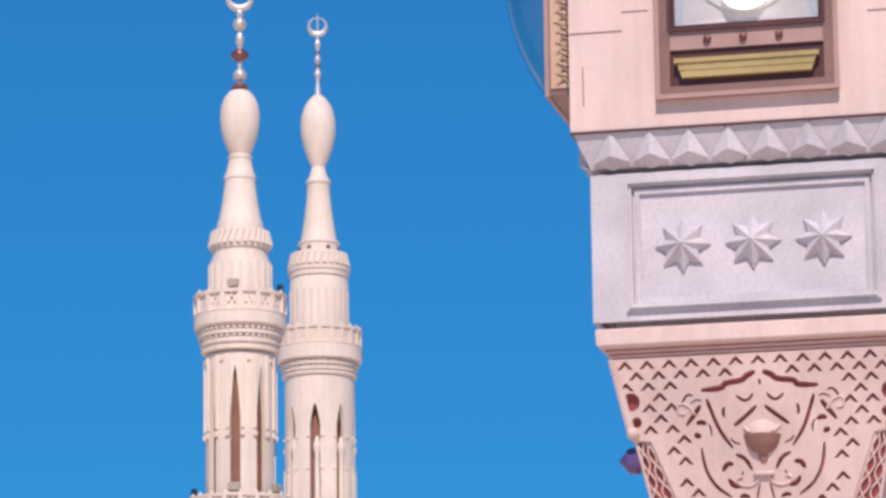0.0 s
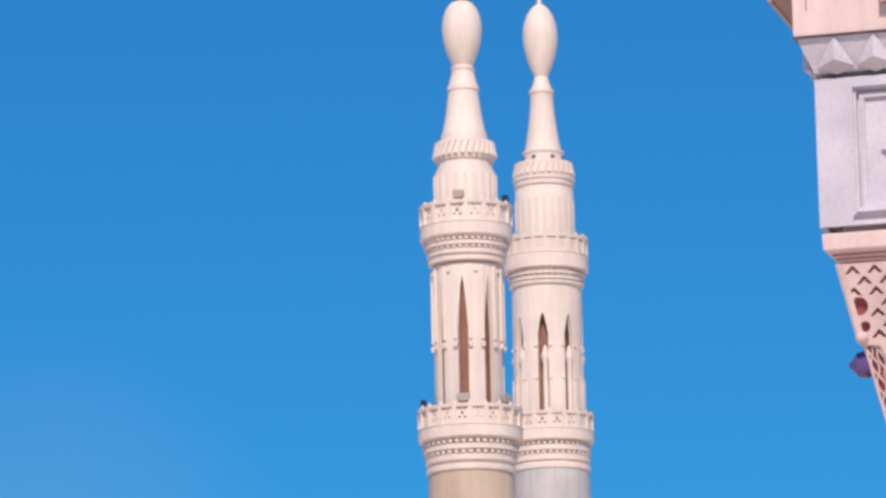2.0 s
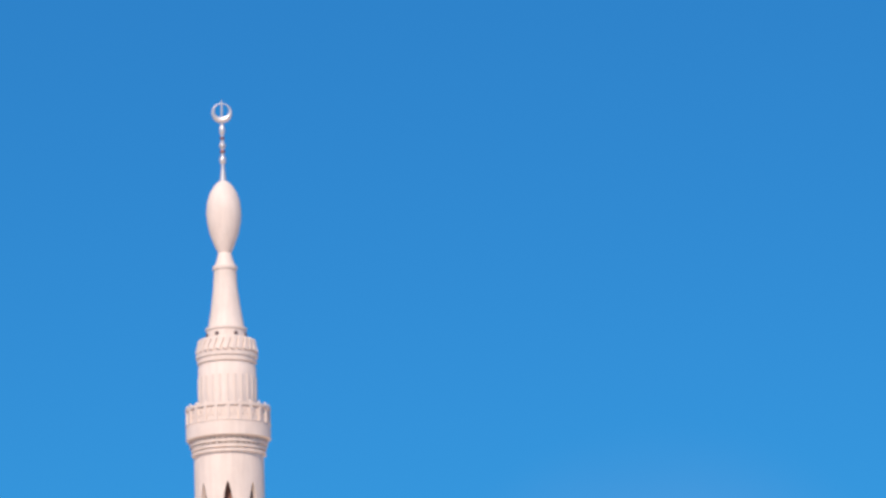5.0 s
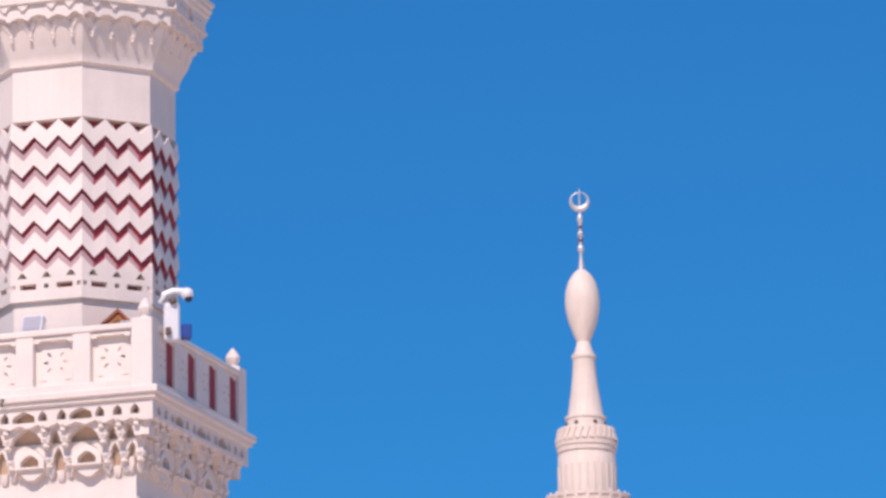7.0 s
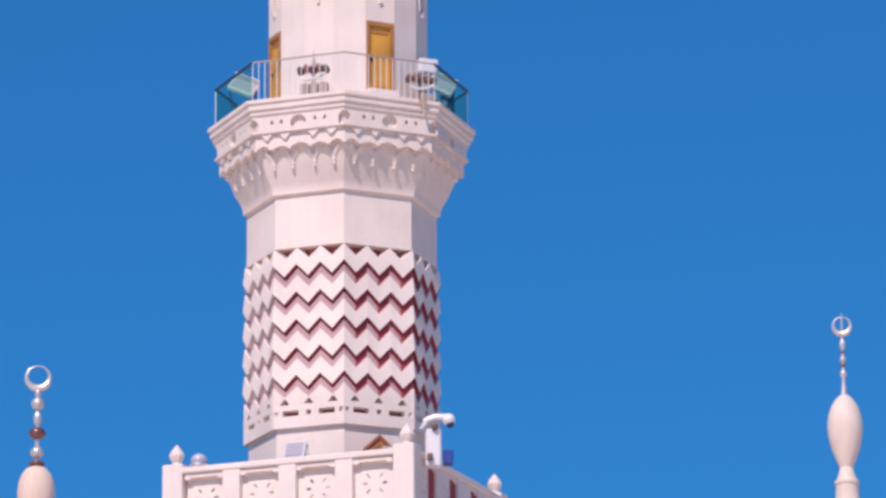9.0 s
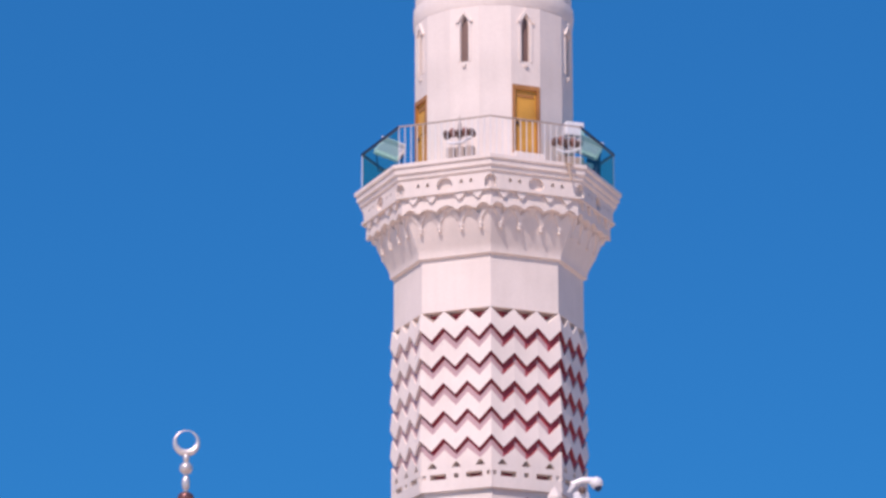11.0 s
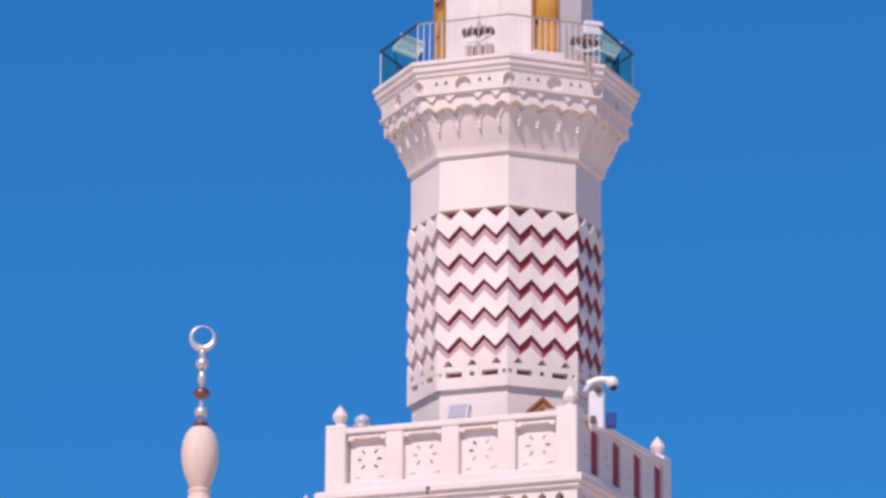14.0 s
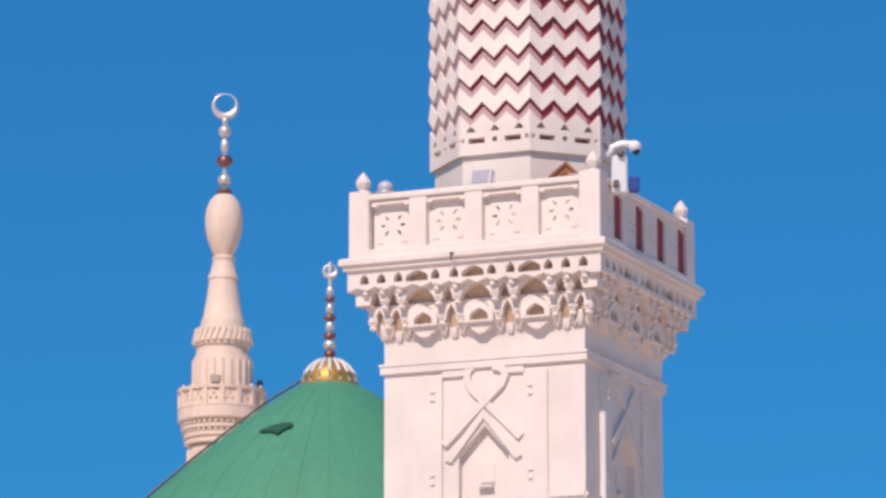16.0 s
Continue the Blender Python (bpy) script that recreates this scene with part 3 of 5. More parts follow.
    part("drainpipe", tube([(S + 0.14, -2.25, 14.0), (S + 0.14, -2.25, 22.45)], 0.07, n=8), WHITE_METAL, main, "white pipe up the wall", at=SQUARE)


def niche_plate(name, half, z0, z1, depth, holes, frames, ap=None, notch=0.0, ragged=True):
    """A course of the honeycomb: a plate on every side, pierced by niches; notch cuts a half niche at both ends."""
    if ap is None:
        ap, half = half, half - 0.004
    if notch:
        h = z1 - z0
        outline = [(-half, z0), (half, z0), (half, z0 + 0.12 * h), (half - notch, z0 + 0.12 * h), (half - notch, z0 + 0.6 * h), (half - notch * 0.5, z0 + 0.82 * h), (half, z0 + 0.86 * h), (half, z1)]
        outline += [(-half, z1), (-half, z0 + 0.86 * h), (-half + notch * 0.5, z0 + 0.82 * h), (-half + notch, z0 + 0.6 * h), (-half + notch, z0 + 0.12 * h), (-half, z0 + 0.12 * h)]
    else:
        steps = max(2, round(2 * half / 0.3))
        outline = [(-half + 2 * half * k / steps, z0 if k % 2 or not ragged else z0 - 0.11) for k in range(steps + 1)] + [(half, z1), (-half, z1)]
    me = mesh_of(name, plate(outline, holes, -ap, -ap + depth), WHITE)
    for m in frames:
        part(name, me, None, main, at=m)


def drops(name, xs, ap, z0, z1, r, frames, cone=False):
    """Small hanging drops below a course, each a part of its own."""
    prof = [(0.01, z0), (r * 0.9, z0 + 0.45 * (z1 - z0)), (r, z1)] if cone else [(0.01, z0), (r * 0.8, z0 + 0.2 * (z1 - z0)), (r * 0.55, z0 + 0.5 * (z1 - z0)), (r * 1.1, z0 + 0.8 * (z1 - z0)), (r * 1.1, z1)]
    me = mesh_of(name, lathe(prof, 4 if cone else 6, math.pi / 4), WHITE)
    for m in frames:
        for x in xs:
            part(name, me, None, main, at=m @ Matrix.Translation((x, -ap, 0)))


def main_lower_cornice():
    part("cornice_foot", lathe([(r * math.sqrt(2), z) for r, z in ((3.21, 24.3), (3.212, 24.9), (3.25, 25.12))], 4, math.pi / 4), WHITE, main, at=SKEW)
    prof = [(3.2, 25.0), (3.26, 25.2), (3.34, 25.5), (3.40, 25.8), (3.50, 26.1), (3.58, 26.36), (3.72, 27.0)]
    # tan painted onto the core for the warm shade inside the niches
    part("cornice_core", lathe([(r * math.sqrt(2), z) for r, z in prof], 4, math.pi / 4), TAN_SHADE, main, "core behind the honeycomb niches, tan for their shade", at=SKEW)
    wide = [-1.8, 0.0, 1.8]
    small = [-3.5, -2.95, -2.4, -1.2, -0.6, 0.6, 1.2, 2.4, 2.95, 3.5]
    gaps = [-3.22, -2.68, -0.9, 0.9, 2.68, 3.22]
    niche_plate("niche_course", 4.05, 26.37, 26.88, 0.36, [arch(x, 0.36, 26.44, 26.58, 26.78, 3) for x in wide] + [arch(x, 0.14, 26.46, 26.59, 26.77, 2) for x in small], QUARTERS)
    def legs(ap, z0, z1, w_wide, w_gap, h_wide, h_gap, depth):
        """A hanging course cut up into legs by pointed openings."""
        cuts = sorted([(x, w_wide, h_wide) for x in wide] + [(x, w_gap, h_gap) for x in gaps if abs(x) + w_gap < ap - 0.05])
        me = mesh_of("niche_course", scalloped(-ap + 0.004, ap - 0.004, z0, z1, cuts, -ap, -ap + depth), WHITE)
        for m in QUARTERS:
            part("niche_course", me, None, main, at=m)
    legs(3.86, 25.86, 26.37, 0.50, 0.18, 0.44, 0.40, 0.34)
    legs(3.56, 25.30, 25.87, 0.50, 0.17, 0.53, 0.46, 0.24)
    hood = bmesh.new()
    plate(arch(0.0, 0.46, 25.16, 25.42, 25.80, 4), [arch(0.0, 0.29, 25.22, 25.36, 25.58, 4)], -3.60, -3.30, hood)
    hood = mesh_of("niche_hood", hood, WHITE)
    peak = mesh_of("wall_peak", plate([(-0.10, 24.84), (0.10, 24.84), (0.42, 25.08), (0.46, 25.20), (-0.46, 25.20), (-0.42, 25.08)], (), -3.47, -3.2), WHITE)
    for m in QUARTERS:
        for x in wide:
            part("niche_hood", hood, None, main, at=m @ Matrix.Translation((x, 0, 0)))
            part("wall_peak", peak, None, main, at=m @ Matrix.Translation((x, 0, 0)))
    inner = [x for x in small if abs(x) < 3.4]
    drops("pendant", small, 3.95, 26.10, 26.38, 0.12, QUARTERS)
    drops("pendant", inner, 3.76, 25.66, 26.02, 0.15, QUARTERS)
    drops("pendant", [-3.44] + inner + [3.44], 3.47, 25.12, 25.46, 0.15, QUARTERS)
    drops("corbel_drop", [-3.1] + inner + [3.1], 3.30, 24.86, 25.32, 0.20, QUARTERS, True)
    drops("corbel_drop", [-2.68, -0.9, 0.9, 2.68], 3.25, 24.76, 25.10, 0.17, QUARTERS, True)
    lip = lathe([(r * math.sqrt(2), z) for r, z in ((4.06, 26.86), (4.16, 26.90), (4.16, 27.01), (4.26, 27.05), (4.26, 27.21), (4.20, 27.26))], 4, math.pi / 4)
    part("cornice_lip", lip, WHITE, main, at=SKEW)


def main_parapet():
    H = 4.0
    z0, z1 = 27.25, 29.08
    petals = []
    pan_w = 1.24
    for a in (radians(q) for q in (0, 48, 132, 180, 228, 312)):
        c, s = math.cos(a), math.sin(a)
        cx, cz = 0.30 * c, 28.26 + 0.30 * s
        petals.append([(cx + u * c - v * s, cz + u * s + v * c) for u, v in ((-0.09, 0), (-0.02, -0.045), (0.08, -0.03), (0.10, 0), (0.08, 0.03), (-0.02, 0.045))])
    pb = plate(rect(-pan_w / 2, pan_w / 2, z0 + 0.05, z1 - 0.12), petals, -H + 0.26, -H + 0.32)
    plate(rect(-0.48, -0.30, 27.72, 27.76), (), -H + 0.23, -H + 0.27, pb)
    plate(rect(0.30, 0.48, 27.72, 27.76), (), -H + 0.23, -H + 0.27, pb)
    panel = mesh_of("pierced_panel", pb, WHITE)
    hb = plate([(-pan_w / 2, z1 - 0.26), (-pan_w / 2 + 0.16, z1 - 0.26), (-pan_w / 2 + 0.20, z1 - 0.20), (pan_w / 2 - 0.20, z1 - 0.20), (pan_w / 2 - 0.16, z1 - 0.26), (pan_w / 2, z1 - 0.26), (pan_w / 2, z1 - 0.1), (-pan_w / 2, z1 - 0.1)], (), -H + 0.05, -H + 0.30)
    head = mesh_of("panel_head", hb, WHITE)
    pil = mesh_of("pilaster", box(bmesh.new(), (0, -H + 0.16, (z0 + z1) / 2), (0.56, 0.32, z1 - z0), None, 0.02), WHITE)
    rail = mesh_of("coping", box(bmesh.new(), (0, -H + 0.16, z1 + 0.02), (2 * H - 1.1, 0.40, 0.20), None, 0.04), WHITE)
    base = mesh_of("plinth", box(bmesh.new(), (0, -H + 0.16, z0 + 0.08), (2 * H - 1.1, 0.36, 0.36), None, 0.02), WHITE)
    # on the flank narrower pierced panels, with maroon painted in for the recess shade
    slim = plate(rect(-0.618, 0.04, z0 + 0.05, z1 - 0.12), [[(x * 0.62 - 0.25, z) for x, z in p] for p in petals], -H + 0.055, -H + 0.10)
    slim = mesh_of("pierced_panel", slim, WHITE)
    lining = mesh_of("panel_shade", plate(rect(-pan_w / 2, pan_w / 2, z0 + 0.05, z1 - 0.12), (), -H + 0.09, -H + 0.14), MAROON)
    for q, m in enumerate(QUARTERS):
        for i in range(4):
            if q == 1:
                part("panel_shade", lining, None, main, "maroon plate coloured for the shade in the recess", at=m @ Matrix.Translation((-2.70 + 1.80 * i, 0, 0)))
            off = Matrix.Translation((-2.70 + 1.80 * i, 0, 0))
            part("pierced_panel", slim if q == 1 else panel, None, main, at=m @ off)
            part("panel_head", head, None, main, at=m @ off)
        for i in range(3):
            part("pilaster", pil, None, main, at=m @ Matrix.Translation((-1.80 + 1.80 * i, 0, 0)))
        part("coping", rail, None, main, at=m)
        part("plinth", base, None, main, at=m)
    post = mesh_of("corner_post", box(bmesh.new(), (-H + 0.30, -H + 0.30, 28.27), (0.66, 0.66, 2.1), None, 0.03), WHITE)
    fin = mesh_of("post_finial", add(bmesh.new(), lathe([(0.17, 29.3), (0.13, 29.36), (0.13, 29.42), (0.22, 29.54), (0.24, 29.64), (0.17, 29.78), (0.02, 29.97)], 8), Matrix.Translation((-H + 0.30, -H + 0.30, 0))), WHITE)
    for m in QUARTERS:
        p = part("corner_post", post, None, main, at=m)
        part("post_finial", fin, None, p)
    part("gallery_floor", box(bmesh.new(), (0, 0, 27.16), (7.6, 7.6, 0.2)), WHITE, main, at=SKEW)


def main_zigzag():
    R = 2.84
    part("octagon_shaft", lathe([(R, 27.1), (R, 30.5), (R - 0.30, 30.5), (R - 0.30, 36.02), (R + 0.09, 36.02), (R + 0.09, 37.75)], 8, PH8), WHITE, main)
    # red brick lining behind the zigzag courses
    part("brick_lining", lathe([(R - 0.3, 30.55), (R - 0.23, 30.6), (R - 0.23, 35.96), (R - 0.3, 36.0)], 8, PH8), MAROON, main, "maroon plate coloured for the shade in the recess between courses")
    RO = 3.04
    ap, aw = RO * A8, RO * math.sin(PH8)
    in_ap = (R - 0.23) * A8 - 0.01
    # perforated belt below
    holes = []
    for i in range(2):
        cx = (i - 0.5) * aw * 1.0
        holes.append(rect(cx - 0.26, cx + 0.26, 30.78, 30.95))
    for cx in (0.0, -aw + 0.11, aw - 0.11):
        holes.append(rect(cx - 0.075, cx + 0.075, 30.80, 30.94))
    for i in range(3):
        cx = (i - 1) * aw * 2 / 3
        holes.append([(cx - 0.16, 31.13), (cx + 0.16, 31.13), (cx, 31.35)])
    amp, half = 0.385, aw / 3
    line = lambda k: 35.48 - 0.862 * k
    def zig(z, sign=1):
        return [(-aw + i * half, z if i % 2 == 0 else z - amp) for i in range(7)]
    low = zig(line(4) - 0.36)
    outer = [(-aw, 30.42), (aw, 30.42)] + low[::-1]
    belt = mesh_of("pierced_belt", plate(outer, holes, -ap + 0.05, -in_ap), WHITE)
    LINE, STRIPE, DEEP = 0.115, 0.34, 0.10

    def course(k, red_rise, LINE=LINE):
        """One course: a proud white chevron, and above it a recessed rose band with a dark red line under the next edge."""
        bottom = zig(line(k) if k < 5 else line(4) - 0.36)
        if k == 0:
            edges = [[(x, 36.0 if i % 2 == 0 else 35.66) for i, (x, _) in enumerate(bottom)]] * 3
        else:
            edges = [zig(line(k - 1) - d) for d in (STRIPE, LINE, -0.02)]
        bm = bmesh.new()
        def row(pts, back):
            y = -ap + back
            return [bm.verts.new((x * (-y) / ap, y, z)) for x, z in pts]
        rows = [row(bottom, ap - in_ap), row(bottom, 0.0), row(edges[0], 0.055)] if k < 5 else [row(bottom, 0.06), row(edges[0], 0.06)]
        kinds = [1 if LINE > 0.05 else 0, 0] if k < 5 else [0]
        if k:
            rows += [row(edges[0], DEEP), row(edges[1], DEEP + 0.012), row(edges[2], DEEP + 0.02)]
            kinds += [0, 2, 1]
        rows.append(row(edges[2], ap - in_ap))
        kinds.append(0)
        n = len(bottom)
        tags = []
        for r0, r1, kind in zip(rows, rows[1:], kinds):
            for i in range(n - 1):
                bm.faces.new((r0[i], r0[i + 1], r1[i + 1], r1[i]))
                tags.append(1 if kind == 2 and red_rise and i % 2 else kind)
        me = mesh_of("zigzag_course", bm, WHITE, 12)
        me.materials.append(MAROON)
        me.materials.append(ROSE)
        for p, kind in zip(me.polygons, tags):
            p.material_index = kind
        return me

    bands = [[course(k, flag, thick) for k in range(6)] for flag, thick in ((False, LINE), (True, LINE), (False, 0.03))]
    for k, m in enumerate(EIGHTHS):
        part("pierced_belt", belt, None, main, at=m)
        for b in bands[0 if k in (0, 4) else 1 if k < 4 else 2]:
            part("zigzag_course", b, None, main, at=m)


def main_upper_cornice():
    prof = [(2.93, 37.65), (3.05, 37.70), (3.06, 37.84), (3.13, 38.0), (3.30, 38.30), (3.48, 38.72), (3.56, 38.95), (3.62, 39.0), (3.66, 39.40), (3.74, 39.48), (3.82, 40.02)]
    part("cornice_core", lathe(prof, 8, PH8), WHITE, main)
    t = math.sin(PH8)
    h1, h2 = 3.94 * t, 3.79 * t
    disc = [(0.26 * math.cos(a * math.pi / 8), 39.69 + (0.24 if a < 9 else 0.20) * math.sin(a * math.pi / 8)) for a in range(16)]
    dots = [[(x - 0.07, 39.70), (x + 0.07, 39.70), (x + 0.02, 39.83), (x - 0.02, 39.83)] for x in (-0.86, -0.55, 0.55, 0.86)]
    niche_plate("niche_course", h1, 39.44, 39.98, 0.42, [disc] + dots, EIGHTHS, 3.94 * A8, 0.2)
    cuts = [(-h2 + 0.26, 0.20, 0.14), (-0.62, 0.24, 0.10), (0.0, 0.30, 0.16), (0.62, 0.24, 0.10), (h2 - 0.26, 0.20, 0.14)]
    band = mesh_of("niche_course", scalloped(-h2, h2, 38.94, 39.46, cuts, -3.79 * A8, -3.79 * A8 + 0.26), WHITE)
    tooth = mesh_of("hanging_tooth", plate([(-0.17, 39.46), (-0.15, 39.36), (-0.03, 39.22), (0.03, 39.22), (0.15, 39.36), (0.17, 39.46)], (), -3.88 * A8, -3.78 * A8), WHITE)
    fork = bmesh.new()
    plate([(-0.06, 38.50), (0.06, 38.50), (0.07, 38.66), (0.26, 38.92), (0.15, 38.95), (0.0, 38.78), (-0.15, 38.95), (-0.26, 38.92), (-0.07, 38.66)], (), -0.06, 0.20, fork)
    for v in fork.verts:
        v.co.y -= (3.56 - (38.95 - v.co.z) * 0.40) * A8
    fork = mesh_of("forked_bracket", fork, WHITE)
    knob = mesh_of("pendant", lathe([(0.01, 38.36), (0.06, 38.40), (0.045, 38.46), (0.08, 38.52), (0.07, 38.58)], 8), WHITE)
    for m in EIGHTHS:
        part("niche_course", band, None, main, at=m)
        for x in (-1.05, -0.46, 0.46, 1.05):
            part("hanging_tooth", tooth, None, main, at=m @ Matrix.Translation((x, 0, 0)))
        for x in (-0.98, -0.36, 0.36, 0.98):
            part("forked_bracket", fork, None, main, at=m @ Matrix.Translation((x, 0, 0)))
            part("pendant", knob, None, main, at=m @ Matrix.Translation((x, -3.40 * A8, 0)))
    part("cornice_lip", lathe([(3.94, 39.96), (4.01, 40.02), (4.01, 40.12), (4.09, 40.17), (4.09, 40.32), (4.16, 40.36), (4.16, 40.47), (3.95, 40.48)], 8, PH8), WHITE, main)


part("pipe_bracket", tube([(0.85, -3.90, 40.42), (1.12, -3.90, 40.42), (0.95, -3.90, 40.40), (1.08, -3.86, 39.92)], 0.035, n=6), TAN, main, "tan bent pipe on the cornice", at=EIGHTHS[1])
UP = Matrix.Translation((0.18, 0.06, -0.08))


def main_upper_shaft():
    R = 2.51
    part("upper_shaft", lathe([(R - 0.26, 40.4), (R - 0.26, 45.9)], 16, radians(11.25)), WHITE, main, at=UP)
    ap, aw = R * math.cos(radians(11.25)), R * math.sin(radians(11.25))
    win = arch(0.0, 0.13, 44.10, 45.25, 45.62, 3)
    door_hole = rect(-0.42, 0.42, 40.6, 43.30)
    blank = mesh_of("wall_face", plate(rect(-aw, aw, 40.5, 45.95), [], -ap, -ap + 0.2), WHITE)
    plain = mesh_of("wall_face", plate(rect(-aw, aw, 40.5, 45.95), [win], -ap, -ap + 0.2), WHITE)
    holed = mesh_of("wall_face", plate(rect(-aw, aw, 40.5, 45.95), [win, door_hole], -ap, -ap + 0.2), WHITE)
    shutter = mesh_of("shutter", plate(arch(0.0, 0.15, 44.08, 45.25, 45.64, 3), (), -ap + 0.10, -ap + 0.16), BROWN_PANE)
    hood = bmesh.new()
    plate([(-0.28, 45.38), (-0.20, 45.36), (0, 45.66), (0.20, 45.36), (0.28, 45.38), (0, 45.82)], (), -ap - 0.08, -ap + 0.01, hood)
    plate(rect(-0.05, 0.05, 43.92, 44.02), (), -ap - 0.08, -ap + 0.01, hood)
    plate(rect(-0.22, -0.16, 44.1, 45.4), (), -ap - 0.03, -ap + 0.01, hood)
    plate(rect(0.16, 0.22, 44.1, 45.4), (), -ap - 0.03, -ap + 0.01, hood)
    hood = mesh_of("window_hood", hood, WHITE)
    for k, m in enumerate(EIGHTHS):
        w = part("wall_face", holed if k in (1, 7) else plain, None, main, at=UP @ m)
        part("window_hood", hood, None, w)
        part("shutter", shutter, None, w)
        part("wall_face", blank, None, main, at=UP @ m @ turn(22.5))
    leaf = box(bmesh.new(), (0, -ap + 0.09, 42.15), (0.72, 0.07, 2.1), None, 0.01)
    frame_b = plate([(-0.46, 41.05), (-0.36, 41.05), (-0.36, 43.18), (0.36, 43.18), (0.36, 41.05), (0.46, 41.05), (0.46, 43.32), (-0.46, 43.32)], (), -ap - 0.03, -ap + 0.12)
    pan = mesh_of("door_panel", plate(rect(-0.24, 0.24, 41.25, 42.0), (), -ap + 0.035, -ap + 0.06), DOOR_WOOD)
    pan2 = mesh_of("door_panel", plate(rect(-0.24, 0.24, 42.2, 42.85), (), -ap + 0.035, -ap + 0.06), DOOR_WOOD)
    top_rail = mesh_of("door_rail", plate(rect(-0.27, 0.27, 42.95, 43.03), (), -ap + 0.03, -ap + 0.06), DOOR_DARK)
    step = box(bmesh.new(), (0, -ap - 0.05, 40.8), (1.0, 0.5, 0.55), None, 0.02)
    lm, fm2, sm = mesh_of("door_leaf", leaf, DOOR_WOOD), mesh_of("door_frame", frame_b, DOOR_DARK), mesh_of("door_step", step, WHITE)
    hm = mesh_of("handle", sphere(bmesh.new(), (-0.28, -ap + 0.02, 42.1), 0.05), DARK_STEEL)
    for k in (1, 7):
        at = UP @ EIGHTHS[k]
        d = part("door", lm, None, main, "orange varnished wooden door", at=at)
        part("door_frame", fm2, None, d)
        for nm, me in (("door_panel", pan), ("door_panel", pan2), ("door_rail", top_rail)):
            part(nm, me, None, d)
        part("handle", hm, None, d)
        part("door_step", sm, None, main, at=at)
    part("ring_moulding", lathe([(2.44, 45.82), (2.52, 45.9), (2.56, 46.1), (2.55, 46.4), (2.48, 46.52), (2.50, 46.7), (2.46, 47.0)], 16, radians(11.25)), WHITE, main, at=UP)
    part("top_shaft", lathe([(2.4, 46.4), (2.4, 50.5), (1.8, 52.0), (0.4, 54.0)], 8, PH8), WHITE, main, at=UP)


def main_railing():
    R = 3.92
    ap, aw = R * A8, R * math.sin(PH8)
    rail = mesh_of("top_rail", box(bmesh.new(), (0, -ap, 41.74), (2 * aw + 0.03, 0.05, 0.045), None, 0.012), FADED_BROWN)
    rail_dark = mesh_of("top_rail", box(bmesh.new(), (0, -ap, 41.74), (2 * aw + 0.03, 0.08, 0.075), None, 0.015), DARK_STEEL)
    bars = mesh_of("baluster", box(bmesh.new(), (0, -ap, 41.12), (0.02, 0.02, 1.24)), WHITE_METAL)
    pane = mesh_of("glass_pane", box(bmesh.new(), (0, -ap, 41.12), (2 * aw - 0.12, 0.02, 1.1)), TEAL_GLASS)
    for k, m in enumerate(EIGHTHS):
        glazed = k not in (0, 1)
        part("top_rail", rail_dark if glazed else rail, None, main, at=m)
        if glazed:
            g = part("glass_pane", pane, None, main, at=m)
            g.visible_shadow = False
        for i in range(15 if not glazed else 2):
            x = (-aw + 2 * aw * i / 15) if not glazed else (-aw + 2 * aw * i)
            part("baluster", bars, None, main, at=m @ Matrix.Translation((x, 0, 0)))


part("hook", tube([(-0.55, -4.24, 27.11), (-0.55, -4.38, 27.13), (-0.55, -4.40, 26.99), (-0.55, -4.34, 26.93)], 0.03, n=6), BROWN_STEEL, main, at=SKEW)
part("hook_plate", box(bmesh.new(), (-0.57, -4.275, 27.13), (0.12, 0.03, 0.05)), BROWN_STEEL, main, at=SKEW)
main_square_shaft()
main_lower_cornice()
main_parapet()
main_zigzag()
main_upper_cornice()
main_upper_shaft()
main_railing()
MAIN = main.matrix_basis.copy()


# ---- loose equipment on the galleries ----
def floodlight(m, w, h, mtl, label, tilt=20):
    ob = thing("floodlight", m, label, "floodlight", "gallery floodlights")
    T = Matrix.Translation((0, 0, 0.45)) @ Matrix.Rotation(radians(tilt), 4, "X")
    part("housing", box(bmesh.new(), (0, 0, 0), (w, 0.28, h), T, 0.03), mtl, ob)
    part("lens", box(bmesh.new(), (0, -0.15, 0), (w * 0.84, 0.02, h * 0.8), T, 0.005), GREY_LENS, ob)
    fins = bmesh.new()
    for i in range(6):
        box(fins, (-w * 0.4 + w * 0.16 * i, 0.18, 0), (0.02, 0.12, h * 0.8), T)
    part("cooling_fins", fins, mtl, ob)
    for s in (-1, 1):
        part("bracket", box(bmesh.new(), (s * (w / 2 + 0.03), 0, 0.24), (0.04, 0.08, 0.5)), mtl, ob)
    part("foot", box(bmesh.new(), (0, 0, 0.03), (w + 0.1, 0.3, 0.06), None, 0.01), mtl, ob)
    return ob


def local(x, y, z, rz=0.0):
    return MAIN @ pose(x, y, z, 0, 0, rz)


